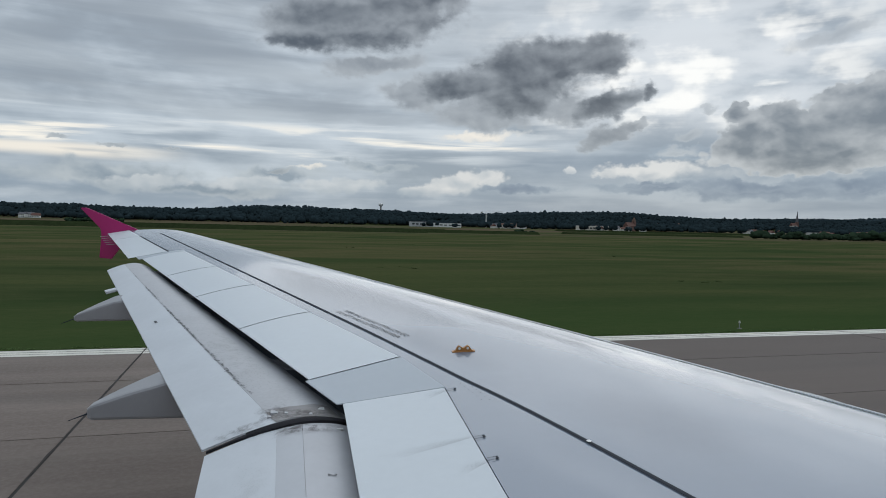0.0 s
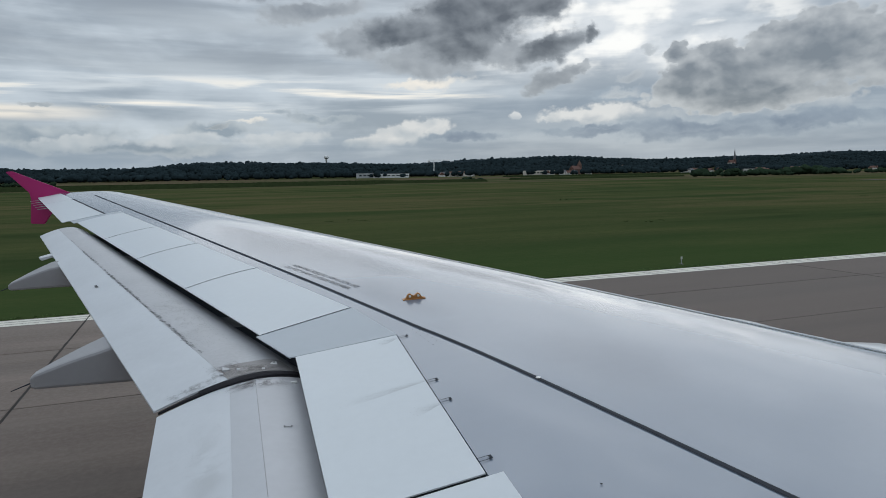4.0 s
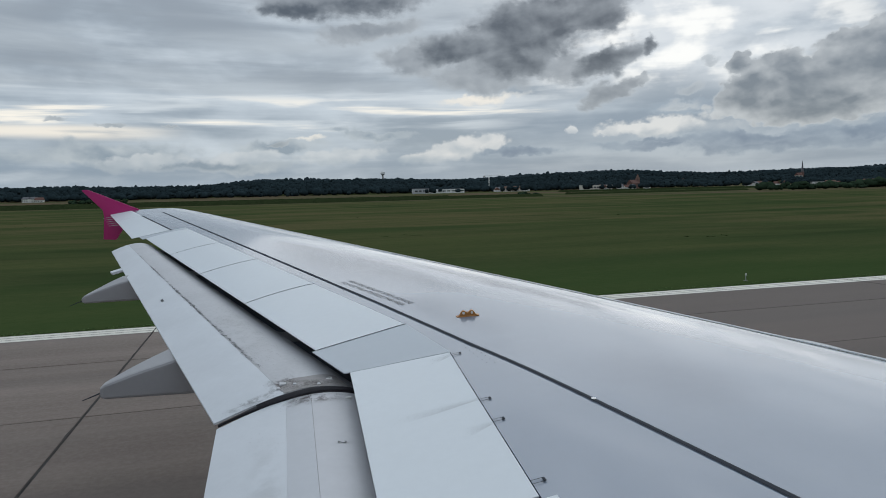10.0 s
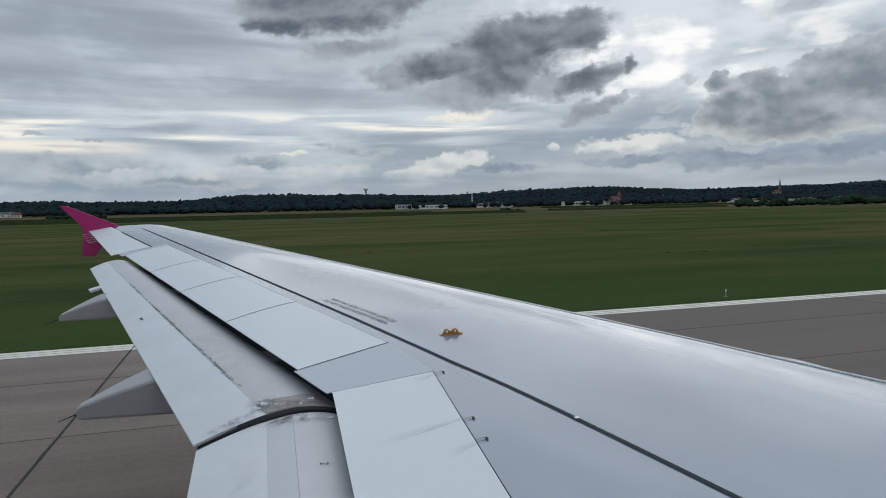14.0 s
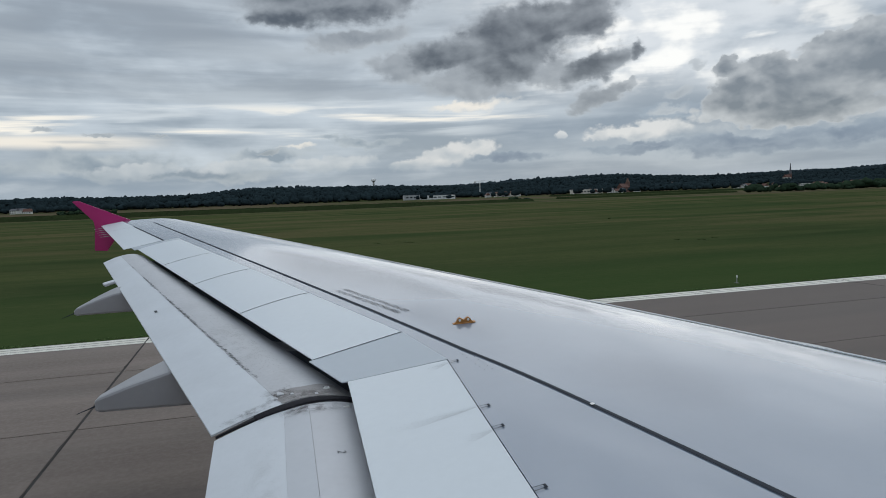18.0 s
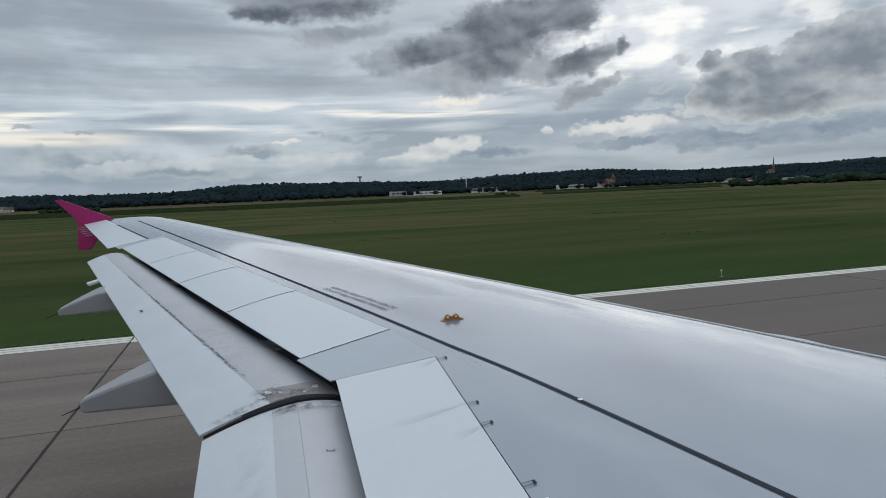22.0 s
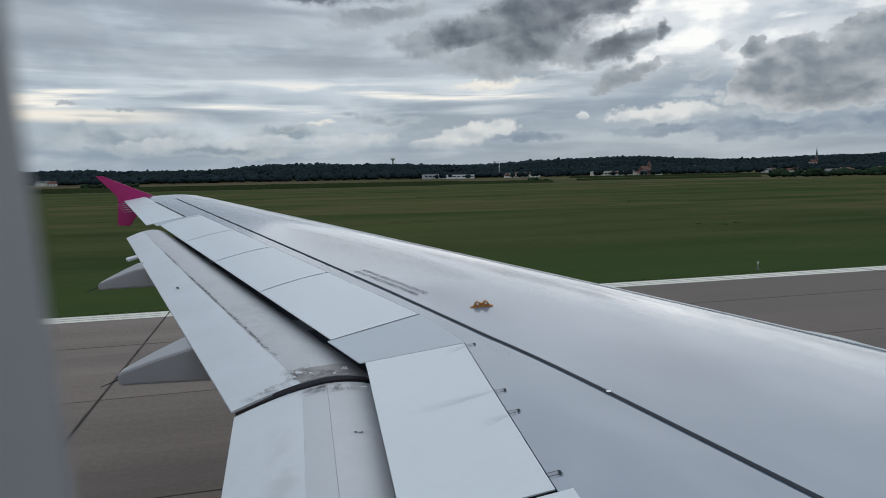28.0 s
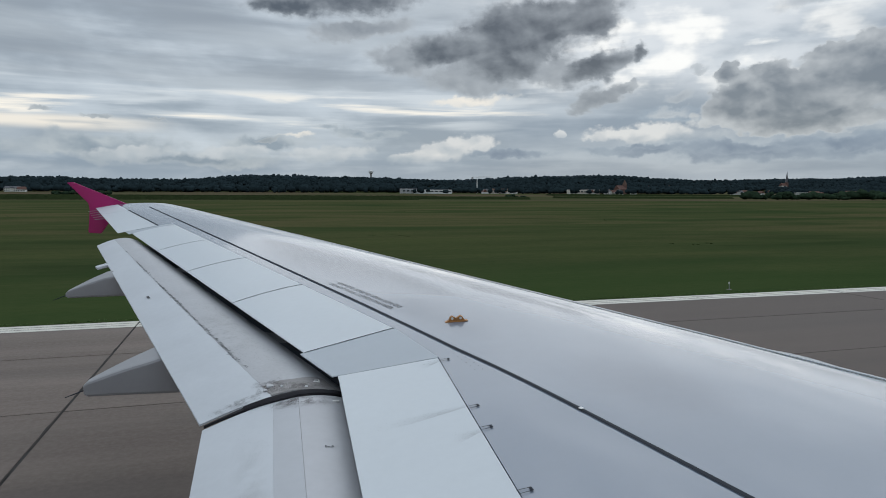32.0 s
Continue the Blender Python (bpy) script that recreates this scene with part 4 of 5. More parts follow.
def lattice_mast(at, height, wide, turn=20.0):
    t = thing("lattice_mast", "red and white lattice radio mast with antennas standing in grass", "mast", "radio masts", at=at, turn=turn)
    foot = [(wide * 0.58 * math.cos(a), wide * 0.58 * math.sin(a)) for a in (0.5, 2.6, 4.7)]
    bands = 5
    for k in range(bands):
        z0, z1 = height * k / bands, height * (k + 1) / bands
        bm = bmesh.new()
        for x, y in foot:
            rod(bm, (x, y, z0), (x, y, z1), 0.06, n=6)
        steps = 3
        for i in range(steps):
            a, b = z0 + (z1 - z0) * i / steps, z0 + (z1 - z0) * (i + 1) / steps
            for j in range(3):
                p, q = foot[j], foot[(j + 1) % 3]
                rod(bm, (*p, a), (*q, b), 0.03, n=4)
                rod(bm, (*p, a), (*q, a), 0.03, n=4)
                rod(bm, (*q, a), (*p, b), 0.025, n=4)
        part("mast_section", bm, M_RED if k % 2 == 0 else M_PLAINWHITE, t, "red lattice section" if k % 2 == 0 else "white lattice section")
    bm = bmesh.new()
    rod(bm, (foot[0][0], foot[0][1], height - 0.5), (foot[0][0], foot[0][1], height * 1.17), 0.05, 0.02, n=6)
    part("whip_antenna", bm, M_STEEL, t)
    for z in (height * 0.28, height * 0.46, height * 0.62, height * 0.7):
        bm = bmesh.new()
        rod(bm, (foot[1][0], foot[1][1], z), (foot[1][0] - 0.9, foot[1][1] - 0.1, z), 0.04, n=6)
        box(bm, foot[1][0] - 1.25, foot[1][0] - 0.55, foot[1][1] - 0.3, foot[1][1] + 0.1, z - 0.12, z + 0.3, 0.05)
        part("antenna", bm, M_PLAINWHITE, t)
    bm = bmesh.new()
    box(bm, -wide, wide, -wide, wide, -0.4, 0.03, 0.02)
    part("footing", bm, M_CONC, t)
    return t


mast = lattice_mast((-148.0, 149.0, -0.05), 16.6, 1.4)
copy_thing(mast, pose(-758.5, 345.0, -0.05, 0, 0, 50))
copy_thing(mast, pose(-828.5, 420.0, -0.05, 0, 0, 10))


def equipment_hut(at, turn):
    t = thing("equipment_hut", "red and white striped equipment hut standing on grass", "hut", at=at, turn=turn)
    for k in range(7):
        bm = bmesh.new()
        box(bm, -2.8 + 0.8 * k, -2.8 + 0.8 * (k + 1) - 0.01, -1.3, 1.3, 0.2, 2.9, 0.015)
        part("wall_panel", bm, M_RED if k in (0, 3, 5) else M_PLAINWHITE, t)
    bm = bmesh.new()
    box(bm, -2.95, 2.95, -1.45, 1.45, 2.9, 3.05, 0.03)
    part("roof", bm, M_STEEL, t)
    bm = bmesh.new()
    box(bm, -3.0, 3.0, -1.5, 1.5, -0.3, 0.2, 0.04)
    part("plinth", bm, M_CONC, t)
    bm = bmesh.new()
    rod(bm, (0.9, 0, 3.05), (0.9, 0, 4.9), 0.05, 0.03, n=6)
    rod(bm, (0.6, 0, 4.4), (1.2, 0, 4.4), 0.03, n=6)
    part("roof_mast", bm, M_STEEL, t)
    bm = bmesh.new()
    box(bm, 0.55, 1.35, -1.34, -1.305, 0.25, 2.3, 0.01)
    part("door", bm, M_STEEL, t, "grey steel door")
    return t


equipment_hut((-142.8, 146.5, -0.05), 14)


def pole(at, height, arms):
    t = thing("weather_mast" if arms else "marker_pole", "thin white weather mast with instrument arms in grass" if arms else "tall thin red and white pole in grass", "mast" if arms else "pole", at=at)
    for k in range(5):
        bm = bmesh.new()
        rod(bm, (0, 0, height * k / 5), (0, 0, height * (k + 1) / 5), 0.05, n=8)
        part("pole_section", bm, M_RED if k % 2 and not arms else M_PLAINWHITE, t)
    if arms:
        for z in (height * 0.55, height * 0.8, height * 0.97):
            bm = bmesh.new()
            rod(bm, (-0.5, 0, z), (0.5, 0, z), 0.03, n=6)
            box(bm, -0.58, -0.42, -0.08, 0.08, z - 0.1, z + 0.2, 0.03)
            box(bm, 0.42, 0.55, -0.08, 0.08, z - 0.12, z + 0.1, 0.03)
            part("instrument_arm", bm, M_PLAINWHITE, t)
    bm = bmesh.new()
    box(bm, -0.35, 0.35, -0.35, 0.35, -0.3, 0.08, 0.03)
    part("footing", bm, M_CONC, t)
    return t


pole((-81.9, 205.0, -0.05), 9.0, False)
pole((-92.9, 143.0, -0.05), 3.9, True)


def taxi_sign(at, turn):
    t = thing("taxiway_sign", "yellow taxiway sign board on two legs in grass", "sign", at=at, turn=turn)
    bm = bmesh.new()
    box(bm, -1.1, 1.1, -0.12, 0.12, 0.35, 1.15, 0.03)
    part("board", bm, M_YELLOW, t)
    bm = bmesh.new()
    for k in range(3):
        box(bm, -0.7 + 0.5 * k, -0.35 + 0.5 * k, -0.135, -0.125, 0.5, 1.0)
    part("lettering_bar", bm, M_BLACK, t)
    for x in (-0.8, 0.8):
        bm = bmesh.new()
        rod(bm, (x, 0, -0.1), (x, 0, 0.35), 0.04, n=6)
        part("leg", bm, M_STEEL, t)
    return t


taxi_sign((-632.5, 36.0, -0.04), 0)


def van(at, turn):
    t = thing("service_van", "yellow airfield service van parked on the closed taxiway", "van", at=at, turn=turn)
    bm = bmesh.new()
    prof = [(-2.6, 0.45), (2.5, 0.45), (2.6, 0.95), (2.45, 1.15), (1.55, 1.3), (1.0, 2.15), (0.7, 2.3), (-2.45, 2.3), (-2.6, 2.1)]
    rows_ = [[bm.verts.new((x, y, z)) for x, z in prof] for y in (-0.95, 0.95)]
    bm.faces.new(rows_[0])
    bm.faces.new(rows_[1][::-1])
    for i in range(len(prof)):
        j = (i + 1) % len(prof)
        bm.faces.new((rows_[0][i], rows_[0][j], rows_[1][j], rows_[1][i]))
    bmesh.ops.recalc_face_normals(bm, faces=bm.faces)
    bmesh.ops.bevel(bm, geom=bm.edges[:], offset=0.06, segments=2, affect="EDGES")
    part("body", bm, M_VAN, t)
    for y in (-0.965, 0.965):
        for x0, x1 in ((0.1, 1.0), (-1.1, 0.0), (-2.3, -1.2)):
            bm = bmesh.new()
            box(bm, x0, x1, y - 0.012, y + 0.012, 1.4, 2.0, 0.01)
            part("side_window", bm, M_BLACK, t)
        bm = bmesh.new()
        box(bm, -2.5, 2.3, y - 0.011, y + 0.011, 0.95, 1.12)
        part("stripe", bm, M_RED, t, "red stripe")
    bm = bmesh.new()
    rr = [bm.verts.new(v) for v in ((1.56, -0.8, 1.36), (1.56, 0.8, 1.36), (1.07, 0.8, 2.1), (1.07, -0.8, 2.1))]
    bm.faces.new(rr)
    bmesh.ops.translate(bm, verts=bm.verts, vec=(0.05, 0, 0.03))
    part("windscreen", bm, M_BLACK, t)
    bm = bmesh.new()
    box(bm, 0.3, 0.7, -0.6, 0.6, 2.3, 2.45, 0.04)
    part("light_bar", bm, M_RED, t, "red roof light bar")
    for x in (-1.7, 1.65):
        for y in (-0.85, 0.85):
            bm = bmesh.new()
            rod(bm, (x, y - 0.12, 0.36), (x, y + 0.12, 0.36), 0.36, n=16)
            wheel = part("wheel", bm, M_BLACK, t)
            bm = bmesh.new()
            rod(bm, (x, y - 0.13, 0.36), (x, y + 0.13, 0.36), 0.2, n=12)
            part("rim", bm, M_STEEL, wheel)
    for y in (-0.7, 0.7):
        bm = bmesh.new()
        box(bm, 2.52, 2.62, y - 0.16, y + 0.16, 0.8, 0.98, 0.02)
        part("headlight", bm, M_LAMP, t)
    return t


M_VAN = material("yellow_car_paint", (0.62, 0.47, 0.05), 0.3, grain=(0.8, 0.05, 0.05, 0.03), coat=0.4)
van((296.5, 117.0, 0.0), 190)

# ---------------------------------------------------------------- far trees
ICO = bmesh.new()
bmesh.ops.create_icosphere(ICO, subdivisions=2, radius=1.0)
ICO_V = np.array([v.co[:] for v in ICO.verts])
ICO_F = np.array([[v.index for v in f.verts] for f in ICO.faces])
ICO.free()


def crowns(name, spots, mat, seed, label, category, clumps=1):
    """Many ragged crowns in one object: each spot is x, y, z, radius, height."""
    r = np.random.RandomState(seed)
    shapes = []
    for k in range(14):
        d = 1 + 0.11 * r.randn(len(ICO_V)).clip(-1.5, 1.5)
        v = ICO_V * d[:, None]
        v[:, 2] = np.where(v[:, 2] < 0, v[:, 2] * 0.6, v[:, 2])
        shapes.append(v)
    vs, fs, base = [], [], 0
    for x, y, z, rad, h in spots:
        for c in range(clumps):
            v = shapes[r.randint(14)]
            a = r.uniform(0, 6.28)
            k = 1.0 if c == 0 else r.uniform(0.4, 0.7)
            off = (0, 0, 0) if c == 0 else (rad * r.uniform(-0.9, 0.9), rad * r.uniform(-0.9, 0.9), h * r.uniform(-0.05, 0.32))
            ca, sa = math.cos(a), math.sin(a)
            p = np.stack([(v[:, 0] * ca - v[:, 1] * sa) * rad * k + x + off[0], (v[:, 0] * sa + v[:, 1] * ca) * rad * k + y + off[1], v[:, 2] * h * 0.52 * k + z + h * 0.5 + off[2]], 1)
            vs.append(p)
            fs.append(ICO_F + base)
            base += len(v)
    vs, fs = np.concatenate(vs), np.concatenate(fs)
    me = bpy.data.meshes.new(name)
    me.vertices.add(len(vs))
    me.vertices.foreach_set("co", vs.ravel())
    me.loops.add(fs.size)
    me.loops.foreach_set("vertex_index", fs.ravel())
    me.polygons.add(len(fs))
    me.polygons.foreach_set("loop_start", np.arange(0, fs.size, 3))
    me.update(calc_edges=True)
    me.polygons.foreach_set("use_smooth", np.ones(len(fs), dtype=bool))
    me.materials.append(mat)
    return tagged(new(name, me), label, category, kind="stuff")


r = np.random.RandomState(3)
spots = []
for y in np.arange(1170, 1760, 16):
    for x in np.arange(-850, 2700, 11):
        gap = noise.noise(Vector((x / 210, y / 160, 5.0)))
        if y < 1560 and gap < -0.28:
            continue
        xx, yy = x + r.uniform(-6, 6), y + r.uniform(-8, 8)
        h = r.uniform(9, 14) * (1 + 0.3 * noise.noise(Vector((x / 120, y / 90, 9.0)))) * (1 + 0.2 * (r.rand() > 0.95))
        spots.append((xx, yy, ground_z(xx, yy) - 1.0, r.uniform(3.4, 8.2), h))
crowns("forest", [s for s in spots if s[1] < 1590], M_FOREST, 1, "dark green mixed forest covering the low hills", "forest", 2)
crowns("forest", [s for s in spots if s[1] >= 1590], M_FARWOOD, 4, "forest along the far ridge, haze put into its colour", "forest")

spots = []
for k in range(620):
    x = r.uniform(-850, 2500)
    y = 1005 + 130 * r.rand() + 15 * noise.noise(Vector((x / 200, 0, 0)))
    if noise.noise(Vector((x / 130, 3.0, 0.0))) < -0.05:
        continue
    h = r.uniform(6, 13)
    spots.append((x, y, ground_z(x, y) - 0.6, h * r.uniform(0.4, 0.65), h))
crowns("hedgerow", spots, M_FOREST, 2, "dark hedgerow trees along the far field edge", "hedge", 2)

spots = []
for x0, x1, y0, tall in ((455, 640, 520, 10.0), (690, 760, 600, 8.0), (255, 275, 640, 6.0), (840, 1010, 640, 9.0), (-210, -150, 820, 8.0)):
    for k in range(int((x1 - x0) * 0.55)):
        x = r.uniform(x0, x1)
        h = tall * r.uniform(0.45, 1.0) * (0.7 + 0.6 * abs(noise.noise(Vector((x / 40, y0, 1.0)))))
        y = y0 + r.uniform(-12, 12)
        spots.append((x, y, ground_z(x, y) - 0.5, h * r.uniform(0.4, 0.7), h))
crowns("copse", spots, M_COPSE, 6, "rounded green bushes and trees at the field edge", "copse", 4)

# maize standing on the far fields
M_MAIZE = material("maize_leaves", (0.026, 0.036, 0.015), 0.95, grain=(4.0, 0.4, 0.6, 0.4), spec=0.0)


def maize(x0, x1, y0, y1, seed):
    q = np.random.RandomState(seed)
    nx, ny = int((x1 - x0) / 2.2), max(3, int((y1 - y0) / 4))
    verts, faces = [], []
    for j in range(ny + 1):
        for i in range(nx + 1):
            x, y = x0 + (x1 - x0) * i / nx, y0 + (y1 - y0) * j / ny
            rim = i in (0, nx) or j in (0, ny)
            verts.append((x + q.uniform(-0.6, 0.6), y + q.uniform(-0.6, 0.6), ground_z(x, y) + (-0.05 if rim else 2.1 + q.uniform(-0.35, 0.35))))
    w = nx + 1
    faces = [(j * w + i, j * w + i + 1, (j + 1) * w + i + 1, (j + 1) * w + i) for j in range(ny) for i in range(nx)]
    return tagged(mesh("maize_field", verts, faces, M_MAIZE), "dark green standing maize on a far field", "maize", kind="stuff")


maize(-880, 70, 455, 505, 1)
maize(130, 232, 520, 560, 2)
maize(560, 1500, 345, 400, 3)
maize(420, 900, 860, 900, 4)
maize(20, 120, 470, 482, 5)
maize(330, 560, 660, 690, 6)
maize(-500, 200, 700, 720, 7)


# ---------------------------------------------------------------- village
M_WALLS = [material("pale_render_wall", (0.62, 0.59, 0.52), 0.85, grain=(2.0, 0.08, 0.2, 0.06)), material("cream_render_wall", (0.55, 0.45, 0.30), 0.85, grain=(2.0, 0.1, 0.2, 0.06)), material("white_render_wall", (0.62, 0.61, 0.58), 0.85, grain=(2.0, 0.06, 0.2, 0.05))]
M_ROOFS = [material("red_tile_roof", (0.125, 0.060, 0.046), 0.85, grain=(1.5, 0.2, 0.2, 0.15)), material("brown_tile_roof", (0.13, 0.075, 0.055), 0.85, grain=(1.5, 0.2, 0.2, 0.15)), material("grey_roof", (0.11, 0.11, 0.12), 0.8, grain=(1.5, 0.2, 0.2, 0.15))]
M_PANE = material("dark_window_glass", (0.03, 0.035, 0.04), 0.12, grain=(1.0, 0.2, 0.2, 0.1))
M_BRICK = material("red_church_brick", (0.15, 0.082, 0.066), 0.9, grain=(1.5, 0.15, 0.15, 0.12))
M_CLAD = [material("beige_cladding", (0.50, 0.45, 0.34), 0.6, grain=(4.0, 0.06, 0.4, 0.04)), material("grey_cladding", (0.42, 0.43, 0.44), 0.6, grain=(4.0, 0.06, 0.4, 0.04)), material("white_cladding", (0.70, 0.70, 0.69), 0.6, grain=(4.0, 0.05, 0.4, 0.04)), M_RED]


def slopes(bm, x0, x1, y0, y1, z, rise, over=0.4):
    a = [(x0 - over, y0 - over, z), (x1 + over, y0 - over, z), (x1 + over, y1 + over, z), (x0 - over, y1 + over, z), (x0 - over, (y0 + y1) / 2, z + rise), (x1 + over, (y0 + y1) / 2, z + rise)]
    v = [bm.verts.new(p) for p in a]
    for f in ((0, 1, 5, 4), (2, 3, 4, 5), (0, 4, 3), (1, 2, 5), (3, 2, 1, 0)):
        bm.faces.new([v[i] for i in f])


def house(w, d, h, rise, wall, roof, kind_words):
    t = thing("house", kind_words, "house", "village houses")
    bm = bmesh.new()
    box(bm, -w / 2, w / 2, -d / 2, d / 2, -1.5, h)
    part("wall", bm, wall, t)
    bm = bmesh.new()
    slopes(bm, -w / 2, w / 2, -d / 2, d / 2, h, rise)
    top = part("roof", bm, roof, t)
    bm = bmesh.new()
    box(bm, w * 0.2, w * 0.2 + 0.7, -0.35, 0.35, h + rise * 0.5, h + rise + 0.8)
    part("chimney", bm, roof, top)
    for k in range(max(2, int(w / 3))):
        for z in ((1.0,) if h < 4.5 else (1.0, 3.6)):
            x = -w / 2 + (k + 0.5) * w / max(2, int(w / 3))
            bm = bmesh.new()
            box(bm, x - 0.55, x + 0.55, -d / 2 - 0.05, -d / 2 + 0.02, z, z + 1.4)
            part("window", bm, M_PANE, t)
    return t


def hall(w, d, h, mat, windows, band, words, at, turn=0.0):
    t = thing("warehouse", words, "warehouse", at=at, turn=turn)
    bm = bmesh.new()
    box(bm, -w / 2, w / 2, -d / 2, d / 2, -2.0, h, 0.1)
    part("wall", bm, mat, t)
    bm = bmesh.new()
    box(bm, -w / 2 - 0.3, w / 2 + 0.3, -d / 2 - 0.3, d / 2 + 0.3, h, h + 0.6, 0.1)
    part("roof", bm, M_ROOFS[2] if mat is not M_CLAD[0] else M_CLAD[1], t)
    for k in range(windows):
        x = -w / 2 + (k + 0.5) * w / windows
        bm = bmesh.new()
        box(bm, x - w / windows * 0.33, x + w / windows * 0.33, -d / 2 - 0.12, -d / 2 + 0.05, h * 0.4, h * 0.66, 0.03)
        part("window", bm, M_PANE, t)
    if band is not None:
        bm = bmesh.new()
        box(bm, -w * 0.12, w * 0.16, -d / 2 - 0.15, -d / 2 + 0.05, 0.2, h * 0.42, 0.03)
        part("dock_door", bm, band, t, "dark red loading dock")
    return t


def at_ground(x, y, turn=0.0, sink=0.0):
    return pose(x, y, ground_z(x, y) - sink, 0, 0, turn)


kinds = [house(11, 9, 3.4, 4.2, M_WALLS[2], M_ROOFS[0], "white rendered house with a red tiled roof"), house(9, 8, 5.6, 3.4, M_WALLS[0], M_ROOFS[1], "pale two storey house with a brown roof"), house(13, 9, 3.2, 4.6, M_WALLS[1], M_ROOFS[0], "cream farmhouse with a red tiled roof"), house(10, 8, 5.4, 3.0, M_WALLS[2], M_ROOFS[2], "white house with a dark grey roof")]
q = random.Random(21)
plots = []
for cx, cy, nn, spread in ((418, 1075, 8, 34), (592, 1050, 4, 22), (650, 1070, 6, 30), (930, 1050, 12, 60), (860, 850, 4, 26), (1180, 1040, 9, 60), (1500, 1060, 12, 90), (-360, 1150, 4, 40), (520, 1350, 4, 60), (860, 1330, 5, 70), (1250, 1120, 8, 80)):
    for k in range(nn):
        plots.append((cx + q.uniform(-1, 1) * spread, cy + q.uniform(-1, 1) * 22, q.choice((0, 15, -20, 80, 95)), q.randrange(4)))
used = set()
for x, y, turn, k in plots:
    if k not in used:
        kinds[k].matrix_basis = at_ground(x, y, turn)
        used.add(k)
    else:
        copy_thing(kinds[k], at_ground(x, y, turn))

hall(62, 22, 6.5, M_CLAD[2], 8, None, "long low white hall with a dark roof beyond the fields", (292, 1062, ground_z(292, 1062)))
hall(56, 16, 8.0, M_WALLS[0], 9, None, "long pale rendered building beside village houses", (566, 1052, ground_z(566, 1052)))
hall(34, 18, 8.0, M_CLAD[1], 5, None, "grey industrial hall beside village houses", (258, 1075, ground_z(258, 1075)))
hall(70, 24, 7.0, M_CLAD[0], 3, None, "long beige windowless warehouse behind maize", (735, 430, 0.0))
hall(180, 60, 13.0, M_CLAD[1], 9, M_CLAD[3], "very long grey logistics warehouse with a red dock", (1330, 620, 0.0))
hall(48, 20, 8.0, M_CLAD[2], 6, None, "white commercial hall with window bands", (905, 560, 0.0))
hall(40, 20, 8.5, M_CLAD[1], 4, None, "grey commercial hall beside the maize", (990, 570, 0.0))
hall(52, 16, 5.5, M_WALLS[2], 10, None, "long white building with a row of windows", (1010, 1010, ground_z(1010, 1010)))


def church(at, turn):
    t = thing("church", "red brick church with a square tower and steep roof", "church", at=at, turn=turn)
    bm = bmesh.new()
    box(bm, -14, 10, -6, 6, -1.5, 10)
    part("nave_wall", bm, M_BRICK, t)
    bm = bmesh.new()
    slopes(bm, -14, 10, -6, 6, 10, 7)
    part("nave_roof", bm, M_ROOFS[0], t)
    bm = bmesh.new()
    box(bm, 10, 16, -3, 3, -1.5, 19)
    part("tower_wall", bm, M_BRICK, t)
    bm = bmesh.new()
    bmesh.ops.create_cone(bm, cap_ends=True, segments=4, radius1=4.6, radius2=0.05, depth=9, matrix=pose(13, 0, 23.5, 0, 0, 45))
    part("tower_roof", bm, M_ROOFS[1], t)
    for k in range(5):
        bm = bmesh.new()
        box(bm, -12 + 4.4 * k, -10.6 + 4.4 * k, -6.08, -5.9, 3.5, 8)
        part("window", bm, M_PANE, t)
    return t


church((684, 1122, ground_z(684, 1122)), 25)
t = thing("church_steeple", "slender dark church steeple above village roofs", "church", at=(1300, 1356, ground_z(1300, 1356)))
bm = bmesh.new()
box(bm, -2.8, 2.8, -2.8, 2.8, -3, 20)
part("tower_wall", bm, M_BRICK, t)
bm = bmesh.new()
bmesh.ops.create_cone(bm, cap_ends=True, segments=8, radius1=3.4, radius2=0.05, depth=29, matrix=pose(0, 0, 34.5))
part("spire", bm, M_ROOFS[2], t)
bm = bmesh.new()
box(bm, -18, -3.5, -6, 6, -3, 11)
part("nave_wall", bm, M_WALLS[0], t)
bm = bmesh.new()
slopes(bm, -18, -3.5, -6, 6, 11, 7)
part("nave_roof", bm, M_ROOFS[0], t)

# water tower: slim shaft and a rounded tank
wx, wy = 306.0, 1725.0
t = thing("water_tower", "pale concrete water tower with a round tank above forest", "water tower", at=(wx, wy, ground_z(wx, wy)))
bm = bmesh.new()
rod(bm, (0, 0, -3), (0, 0, 24), 2.6, 2.2, n=16)
part("shaft", bm, M_CONC, t)
bm = bmesh.new()
for z0, z1, r0, r1 in ((22, 25, 2.4, 6.2), (25, 29, 6.2, 6.4), (29, 31.5, 6.4, 3.2)):
    rod(bm, (0, 0, z0), (0, 0, z1), r0, r1, n=20)
part("tank", bm, M_PLAINWHITE, t, "pale round tank")

# a tower crane over the village
t = thing("tower_crane", "pale tower crane standing over the village", "crane", at=(412, 1180, ground_z(412, 1180)))
bm = bmesh.new()
for x, y in ((-0.8, -0.8), (0.8, -0.8), (0.8, 0.8), (-0.8, 0.8)):
    rod(bm, (x, y, -1), (x, y, 30), 0.16, n=4)
for k in range(12):
    z = k * 2.5
    rod(bm, (-0.8, -0.8, z), (0.8, -0.8, z + 2.5), 0.1, n=4)
    rod(bm, (0.8, 0.8, z), (-0.8, 0.8, z + 2.5), 0.1, n=4)
part("tower", bm, M_PLAINWHITE, t)
bm = bmesh.new()
for dz, yy in ((0, -0.7), (0, 0.7), (1.6, 0)):
    rod(bm, (-11, yy, 30 + dz), (34, yy, 30 + dz), 0.16, n=4)
